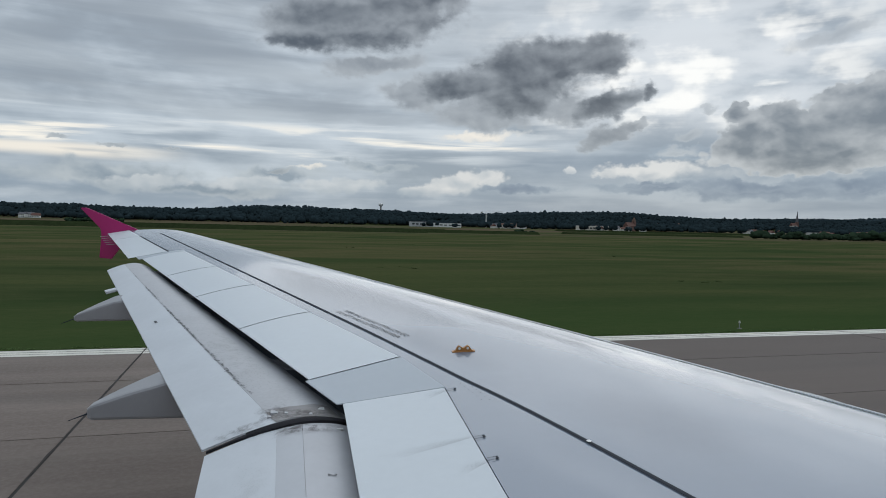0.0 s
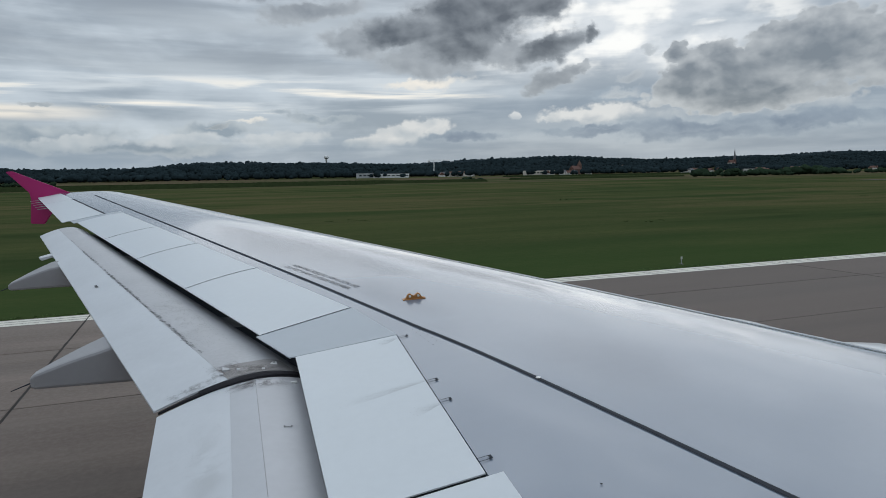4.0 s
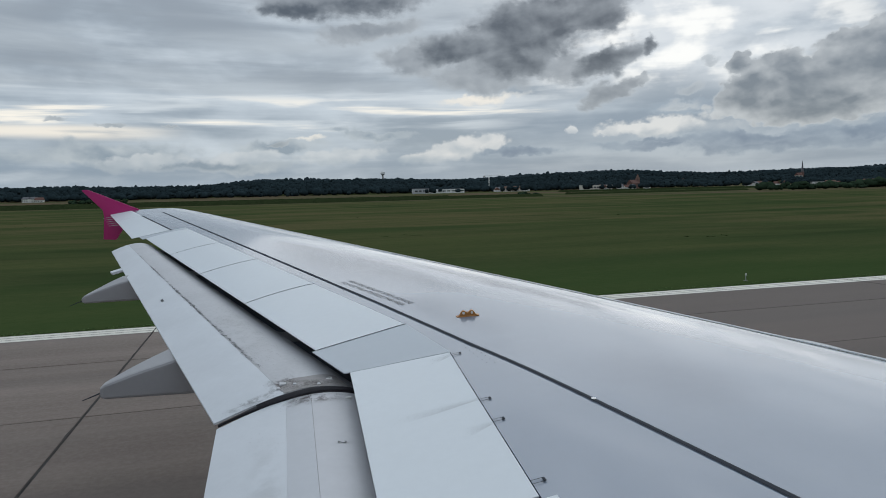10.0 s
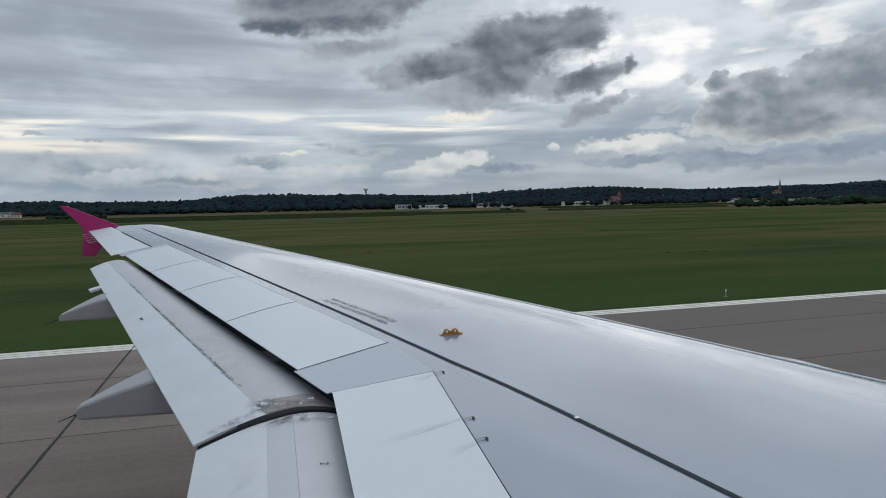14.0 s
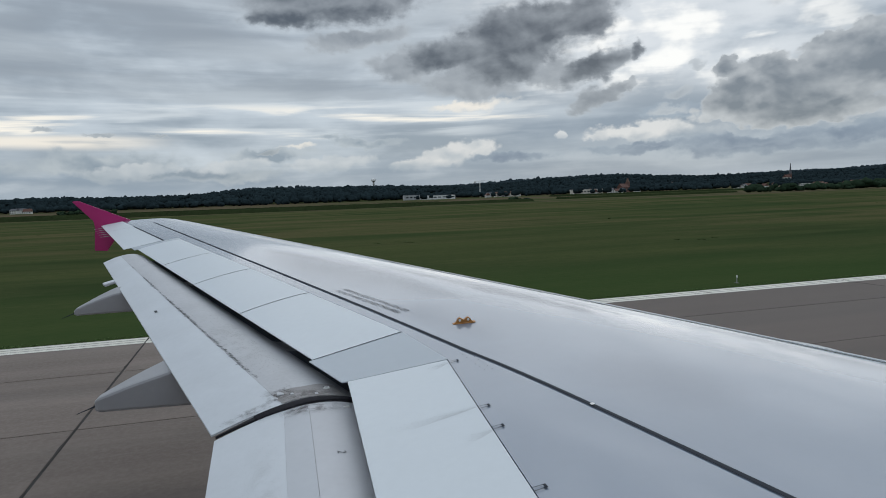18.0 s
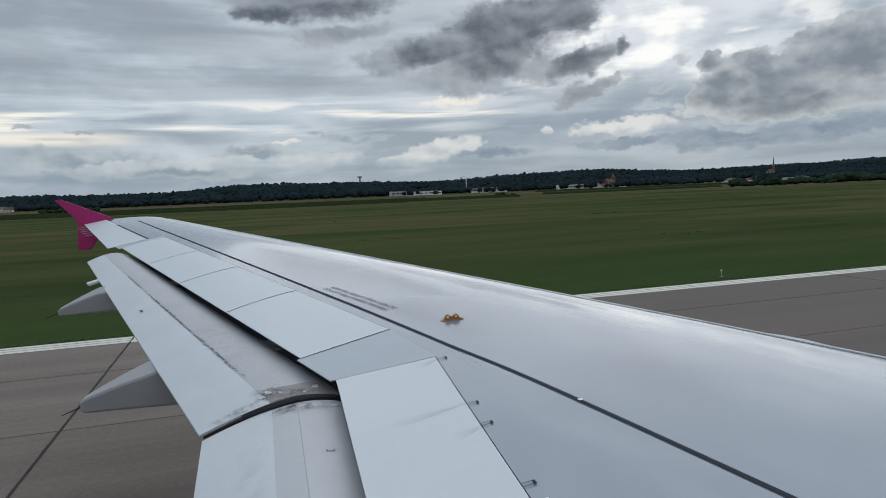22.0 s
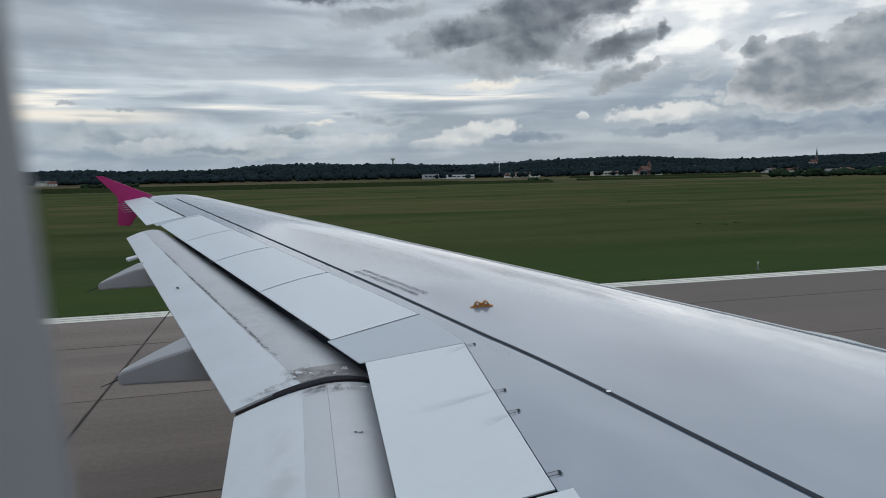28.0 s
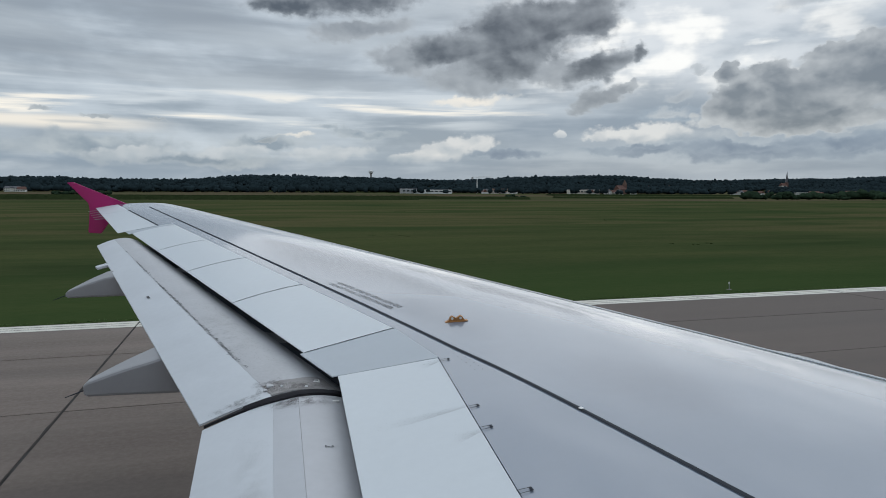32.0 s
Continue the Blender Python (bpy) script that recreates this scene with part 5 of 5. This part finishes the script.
for k in range(18):
    rod(bm, (-11 + 2.5 * k, 0, 31.6), (-9.75 + 2.5 * k, 0.7, 30), 0.09, n=4)
part("jib", bm, M_PLAINWHITE, t)
bm = bmesh.new()
box(bm, -11, -8, -1, 1, 27.5, 30, 0.1)
part("counterweight", bm, M_CONC, t)

# ---------------------------------------------------------------- marks and fittings on the wing
M_INK = material("dark_stencil_ink", (0.055, 0.058, 0.066), 0.6, grain=(0.1, 0.2, 0.01, 0.1))


def lettering(name, words, at, along, size, parent, mat, wide=1.0):
    """Stencilled words lying on the wing: along is the reading direction seen from above."""
    cu = bpy.data.curves.new(name, "FONT")
    cu.body, cu.size, cu.align_x, cu.align_y = words, size, "CENTER", "CENTER"
    tmp = bpy.data.objects.new(name, cu)
    scene.collection.objects.link(tmp)
    bpy.context.view_layer.update()
    me = bpy.data.meshes.new_from_object(tmp.evaluated_get(bpy.context.evaluated_depsgraph_get()))
    bpy.data.objects.remove(tmp)
    bpy.data.curves.remove(cu)
    a = Vector((along[0], along[1])).normalized()
    b = Vector((-a.y, a.x))
    for v in me.vertices:
        p = Vector(at) + a * v.co.x * wide + b * v.co.y
        v.co = (p.x, p.y, surface_at(p.x, p.y) + 0.001)
    me.materials.append(mat)
    ob = new(name, me)
    ob.parent = parent
    return ob


def surface_at(x, y):
    if x > rear(y):
        return wing_z(x, y) + 0.002
    return wing_z(x, y)


skin = bpy.data.objects["wing_skin"]
lettering("stencil", "DO NOT WALK OUTSIDE THIS AREA", (0.983, 6.28), (0.41, -1.05), 0.0705, skin, M_INK)
lettering("stencil", "DO NOT WALK OUTSIDE THIS AREA", (1.066, 6.295), (-0.41, 1.05), 0.0705, skin, M_INK)


def flap_mark(words, surf, u, y, size, turn, parent, plate):
    p = surf(u, y)
    if plate:
        bm = bmesh.new()
        box(bm, p.x - 0.03, p.x + 0.03, p.y - 0.028, p.y + 0.028, p.z - 0.004, p.z + 0.006, 0.002)
        part("number_plate", bm, M_PLAINWHITE, parent, "small white plate")
    ob = lettering("number_mark", words, (p.x, p.y), (math.cos(radians(turn)), math.sin(radians(turn))), size, parent, M_INK)
    for v in ob.data.vertices:
        v.co.z = p.z + (0.009 if plate else 0.004) + (surf(u - (v.co.x - p.x) / 1.1, v.co.y).z - p.z)


flap_mark("2", flap_in, 0.25, 3.755, 0.072, -90, flap2, False)
flap_mark("2", flap_out, 0.19, 4.80, 0.045, -90, flap, True)

inner = bpy.data.objects["spoiler"]
# smeared grease behind two hinges of the inboard spoiler
M_SMEAR = bpy.data.materials.new("grease_smear")
M_SMEAR.use_nodes = True
n = Nodes(M_SMEAR.node_tree)
g = n.split(n.node("ShaderNodeTexCoord").outputs["Generated"])
fade = n.mul(n.step(g[0], 0.0, 0.9), n.step(n.math("ABSOLUTE", n.sub(g[1], 0.5)), 0.5, 0.05))
fade = n.mul(fade, n.noise(n.vec(n.mul(g[0], 3.0), n.mul(g[1], 12.0)), 1.0, 3, 0.6))
b = M_SMEAR.node_tree.nodes["Principled BSDF"]
b.inputs["Base Color"].default_value = (0.16, 0.16, 0.16, 1)
b.inputs["Roughness"].default_value = 0.5
n.put(b.inputs["Alpha"], n.mul(fade, 0.32))
for y, long in ((3.68, 0.62), (4.45, 0.18), (3.36, 0.2)):
    f = spoiler_front(y)
    sheet("grease_smear", lambda u, v: on_wing(f - 0.01 - (1 - u) * long, y + v * (0.05 + 0.10 * (1 - u)) - 0.05 * (1 - u), 0.008), 0, 1, -0.5, 0.5, 12, 4, M_SMEAR, inner, 0.0, "faint grey grease smear")

# soft stains on the flaps
def stain(name, colour, strength, size):
    m = bpy.data.materials.new(name)
    m.use_nodes = True
    n = Nodes(m.node_tree)
    g = n.split(n.node("ShaderNodeTexCoord").outputs["Generated"])
    pos = n.node("ShaderNodeNewGeometry").outputs["Position"]
    rim = n.mul(n.step(n.math("ABSOLUTE", n.sub(g[0], 0.5)), 0.5, 0.0), n.step(n.math("ABSOLUTE", n.sub(g[1], 0.5)), 0.5, 0.0))
    b = m.node_tree.nodes["Principled BSDF"]
    b.inputs["Base Color"].default_value = (*colour, 1)
    b.inputs["Roughness"].default_value = 0.6
    n.put(b.inputs["Alpha"], n.mul(n.mul(rim, n.step(n.noise(pos, 1.0 / size, 4, 0.65), 0.36, 0.66)), strength))
    return m


M_STAIN = stain("brown_oil_stain", (0.15, 0.13, 0.125), 0.62, 0.06)
M_FAINT = stain("faint_yellow_stain", (0.40, 0.39, 0.36), 0.13, 0.22)
for surf, u0, u1, y0, y1, mat, owner in (
    (flap_in, 0.10, 0.62, 4.33, 4.57, M_STAIN, flap2), (flap_in, 0.30, 0.60, 4.40, 4.56, M_STAIN, flap2),
    (flap_out, 0.40, 0.62, 4.64, 4.95, M_STAIN, flap), (flap_out, 0.10, 0.55, 4.60, 4.80, M_STAIN, flap),
    (flap_out, 0.55, 0.95, 4.60, 4.74, M_STAIN, flap), (flap_in, 0.56, 0.80, 2.6, 4.3, M_FAINT, flap2),
    (flap_out, 0.25, 0.54, 5.0, 7.4, M_FAINT, flap)):
    sheet("oil_stain" if mat is M_STAIN else "faint_stain", lambda u, v: Vector(surf(u0 + u * (u1 - u0), y0 + v * (y1 - y0))) + Vector((0, 0, 0.0055)), 0, 1, 0, 1, 12, 8, mat, owner, 0.0, "brown oily stain" if mat is M_STAIN else "faint yellowish stain")
bm = bmesh.new()
p = flap_in(0.16, 4.44)
box(bm, p.x - 0.022, p.x + 0.022, p.y - 0.010, p.y + 0.010, p.z - 0.004, p.z + 0.010, 0.002)
part("edge_clip", bm, M_PLAINWHITE, flap2, "small white metal clip")

# the hoist fitting with its two eyes
bm = bmesh.new()
prof = [(-0.135, 0.0), (-0.10, 0.022), (-0.085, 0.055), (-0.055, 0.072), (-0.025, 0.055), (0.0, 0.04), (0.025, 0.055), (0.055, 0.072), (0.085, 0.055), (0.10, 0.022), (0.135, 0.0)]
for yy in (-0.02, 0.02):
    bm.faces.new([bm.verts.new((x, yy, z)) for x, z in prof])
bm.verts.ensure_lookup_table()
kk = len(prof)
for i in range(kk):
    j = (i + 1) % kk
    bm.faces.new((bm.verts[i], bm.verts[j], bm.verts[kk + j], bm.verts[kk + i]))
box(bm, -0.15, 0.15, -0.032, 0.032, -0.006, 0.006, 0.003)
bmesh.ops.recalc_face_normals(bm, faces=bm.faces)
eye = part("hoist_fitting", bm, M_ORANGE, aircraft, "orange yellow hoist fitting with two eyes")
hx, hy = 1.63, 5.20
slope_ = math.degrees(math.atan((wing_z(hx + 0.05, hy) - wing_z(hx - 0.05, hy)) / 0.1))
eye.matrix_basis = pose(hx, hy, wing_z(hx, hy) + 0.002, 5.2, -slope_, -8) @ Matrix.Diagonal((0.64, 0.7, 0.68, 1))
for x in (-0.055, 0.055):
    bm = bmesh.new()
    rod(bm, (x, -0.023, 0.042), (x, 0.023, 0.042), 0.017, n=12)
    part("eye_bush", bm, M_PLAINWHITE, eye, "pale bush in the eye")

# hinge slots at the front of the inboard spoiler
inner = bpy.data.objects["spoiler"]
for y in (4.44, 3.65, 3.37, 2.72):
    x = spoiler_front(y)
    verts, faces = [], []
    for x0, x1, y0, y1 in ((-0.01, 0.065, -0.017, -0.012), (-0.01, 0.065, 0.012, 0.017), (0.050, 0.065, -0.012, 0.012)):
        k = len(verts)
        verts += [on_wing(x + a, y + b, 0.0065) for a, b in ((x0, y0), (x1, y0), (x1, y1), (x0, y1))]
        faces.append((k, k + 1, k + 2, k + 3))
    mesh("hinge_slot", verts, faces, M_SEAL, inner)
q = random.Random(4)
verts, faces = [], []


def fastener(x, y, r=0.0045):
    k = len(verts)
    verts.extend(on_wing(x + r * math.cos(a), y + r * math.sin(a), 0.0055) for a in (0, 1.05, 2.1, 3.14, 4.2, 5.25))
    faces.append(tuple(range(k, k + 6)))


for i in range(6):
    fastener(1.40 + 0.008 * i, 4.52 - 0.07 * i)
    fastener(1.45 + 0.008 * i, 4.50 - 0.07 * i)
for i in range(24):
    y = 5.5 + i * 0.33
    fastener(spoiler_front(y) + 0.09, y, 0.005)
for x, y in ((1.55, 2.30),):
    fastener(x, y, 0.006)
# small stencil bars near the leading edge and on the flap
for x0, y0, along in ((2.52, 6.72, 0.55), (2.20, 7.35, 0.45), (1.84, 8.05, 0.5)):
    bars_v, bars_f = [], []
    for k in range(14):
        a, b = k / 14 * along, (k + 0.55 + 0.2 * (k % 3 == 0)) / 14 * along
        for off in (0.0, 0.035):
            m = len(bars_v)
            bars_v += [on_wing(x0 - 0.509 * t_ + o, y0 + t_, 0.005) for t_, o in ((a, off), (b, off), (b, off + 0.018), (a, off + 0.018))]
            bars_f.append((m, m + 1, m + 2, m + 3))
    ob = mesh("stencil_bar", bars_v, bars_f, M_INK, skin)
    ob["kind"] = "stuff"
for u, y, du, dy in ((0.80, 7.75, 0.014, 0.05), (0.06, 6.55, 0.012, 0.05), (0.07, 7.9, 0.012, 0.04)):
    p = [flap_out(u + a, y + b) for a, b in ((-du, -dy), (du, -dy * 0.6), (du, dy), (-du, dy * 0.7))]
    mesh("flap_mark", [(c.x, c.y, c.z + 0.006) for c in p], [(0, 1, 2, 3)], M_INK, flap)
marks = mesh("fastener", verts, faces, M_SEAL, skin)
marks["kind"] = "stuff"
verts, faces = [], []
fastener(black(3.36), 3.36, 0.016)
mesh("strip_bolt", [(x, y, z + 0.006) for x, y, z in verts], faces, M_PLAINWHITE, bpy.data.objects["seal_strip"])
# dark panel joints
def groove(name, fx, y0, y1, wide=0.010):
    sheet(name, lambda u, y: on_wing(fx(y) + u * wide, y, 0.0058), -0.5, 0.5, y0, y1, 1, 30, M_SEAL, aircraft)


groove("panel_joint", lambda y: skin_cut(y) - 0.004, 11.8, 14.0, 0.03)
for y, yb in RIBS[:4]:
    f, bk = spoiler_front(y), rear(yb)
    sheet("panel_joint", lambda u, v: on_wing(f + v * (bk - f), y + (yb - y) * v + u * 0.009, 0.0065 + BOW * 4 * v * (1 - v) * smooth((y - 5.05) / 1.2)), -0.5, 0.5, 0, 1, 1, 12, M_SEAL, aircraft)
# static wicks on the tip
for k in range(5):
    y = 13.55 + 0.30 * k
    bm = bmesh.new()
    x = tip_te(y)
    rod(bm, (x + 0.02, y, wing_z(x, y) - 0.01), (x - 0.17, y + 0.03, wing_z(x, y) - 0.03), 0.006, 0.004, n=5)
    part("static_wick", bm, M_FAIR, aircraft)

# ---------------------------------------------------------------- fuselage and cabin window round the camera
AXIS_Y, AXIS_Z, RAD = -1.82, 4.05, 1.975


def ring(theta, r):
    return AXIS_Y + r * math.cos(theta), AXIS_Z + r * math.sin(theta)


def hull(name, r, th0, th1, x0, x1, mat, parent, thick, nseg=24, label=""):
    def f(u, v):
        th = th0 + v * (th1 - th0)
        y, z = ring(th, r)
        return (x0 + u * (x1 - x0), y, z)

    def g(u, v):
        th = th0 + v * (th1 - th0)
        y, z = ring(th, r - thick)
        return (x0 + u * (x1 - x0), y, z)

    verts, faces = [], []
    for fn in (f, g):
        for j in range(nseg + 1):
            verts += [fn(0, j / nseg), fn(1, j / nseg)]
    k = 2 * (nseg + 1)
    for j in range(nseg):
        a = 2 * j
        faces += [(a, a + 1, a + 3, a + 2), (k + a + 2, k + a + 3, k + a + 1, k + a), (a, a + 2, k + a + 2, k + a), (a + 1, k + a + 1, k + a + 3, a + 3)]
    faces += [(0, k, k + 1, 1), (2 * nseg, 2 * nseg + 1, k + 2 * nseg + 1, k + 2 * nseg)]
    return mesh(name, verts, faces, mat, parent, False, label)


WIN_T = 0.125
mid = math.asin((4.42 - AXIS_Z) / RAD)
fus = hull("fuselage", RAD, mid + WIN_T, mid - WIN_T + 2 * math.pi, -9.0, 9.0, M_FUSE, aircraft, 0.05, 48, "white fuselage shell")
hull("hull_panel", RAD, mid - WIN_T, mid + WIN_T, -9.0, -0.14, M_FUSE, fus, 0.05, 4)
hull("hull_panel", RAD, mid - WIN_T, mid + WIN_T, 0.26, 9.0, M_FUSE, fus, 0.05, 4)
# the moulded window surround: aft edge set and slanted to fit the camera's view
bm = bmesh.new()
low, top = 4.45 - 0.20, 4.45 + 0.22
edge_x = lambda z: -0.0325 - 0.045 * (z - 4.45)
ring_ = [(-0.30, low, 0.02), (edge_x(low), low, 0.02), (edge_x(top), top, 0.02), (-0.30, top, 0.02)]
for y0, inset in ((0.020, 0.016), (0.045, 0.004), (0.060, 0.0), (0.075, 0.010)):
    for x, z, _ in ring_:
        bm.verts.new((x - (inset if x > -0.2 else 0), y0, z))
bm.verts.ensure_lookup_table()
for k in range(3):
    for i in range(4):
        j = (i + 1) % 4
        bm.faces.new([bm.verts[n] for n in (4 * k + i, 4 * k + j, 4 * k + 4 + j, 4 * k + 4 + i)])
bm.faces.new([bm.verts[n] for n in (3, 2, 1, 0)])
bm.faces.new([bm.verts[n] for n in (12, 13, 14, 15)])
bmesh.ops.recalc_face_normals(bm, faces=bm.faces)
part("window_surround", bm, M_CABIN, fus, "grey moulded plastic window surround")
bm = bmesh.new()
box(bm, -9.0, 9.0, -3.6, -0.25, 3.30, 3.38)
part("cabin_floor", bm, M_CABIN, fus)

# ---------------------------------------------------------------- runway slabs
rng = random.Random(8)
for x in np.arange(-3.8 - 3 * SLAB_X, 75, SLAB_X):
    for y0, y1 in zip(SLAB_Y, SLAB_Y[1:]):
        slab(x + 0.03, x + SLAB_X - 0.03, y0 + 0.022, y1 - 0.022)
verts, faces = [], []
xs = list(np.arange(-3.8 - 35 * SLAB_X, -3.8 - 3 * SLAB_X - 1, SLAB_X)) + list(np.arange(-3.8 + 6 * SLAB_X, RW1 - SLAB_X, SLAB_X))
for x in xs:
    for y0, y1 in zip(SLAB_Y, SLAB_Y[1:]):
        k = len(verts)
        a, b, c, d = x + 0.03, x + SLAB_X - 0.03, y0 + 0.022, y1 - 0.022
        verts += [(a, c, 0), (b, c, 0), (b, d, 0), (a, d, 0), (a, c, -0.05), (b, c, -0.05), (b, d, -0.05), (a, d, -0.05)]
        faces += [(k, k + 1, k + 2, k + 3), (k, k + 4, k + 5, k + 1), (k + 1, k + 5, k + 6, k + 2), (k + 2, k + 6, k + 7, k + 3), (k + 3, k + 7, k + 4, k)]
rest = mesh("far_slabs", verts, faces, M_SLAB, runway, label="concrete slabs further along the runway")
rest["kind"] = "stuff"

# tar run along the joints, and hairline cracks in the slabs
M_TAR = material("black_joint_tar", (0.050, 0.044, 0.041), 0.85, grain=(0.6, 0.35, 0.06, 0.25), spec=0.2)


def tar_strip(name, pts, wide, seed):
    verts, faces = [], []
    for i, (x, y) in enumerate(pts):
        a, b = Vector(pts[max(0, i - 1)]), Vector(pts[min(len(pts) - 1, i + 1)])
        t = (b - a).normalized()
        w = wide * max(0.10, 0.55 + 1.3 * noise.noise(Vector((i * 0.45, seed, 0.0))) + 1.1 * noise.noise(Vector((i * 0.11, seed, 4.0))))
        verts += [(x - t.y * w / 2, y + t.x * w / 2, 0.0042), (x + t.y * w / 2, y - t.x * w / 2, 0.0042)]
    for i in range(len(pts) - 1):
        faces.append((2 * i, 2 * i + 1, 2 * i + 3, 2 * i + 2))
    return mesh(name, verts, faces, M_TAR, runway)


for k in range(-3, 5):
    x = -3.8 + SLAB_X * k
    tar_strip("joint_tar", [(x + 0.03 * noise.noise(Vector((i * 0.3, k, 2.0))), 2.0 + i * 0.2) for i in range(114)], 0.05, 1.7 * k)
q = random.Random(31)
for k in range(11):
    x, y, a = q.uniform(-28, 60), q.uniform(8, 23), q.uniform(0, 6.28)
    pts = []
    for i in range(q.randrange(6, 14)):
        pts.append((x, y))
        a += q.uniform(-0.5, 0.5)
        x, y = x + 0.22 * math.cos(a), min(23.4, y + 0.22 * math.sin(a))
    tar_strip("crack", pts, 0.022, k + 40.0)
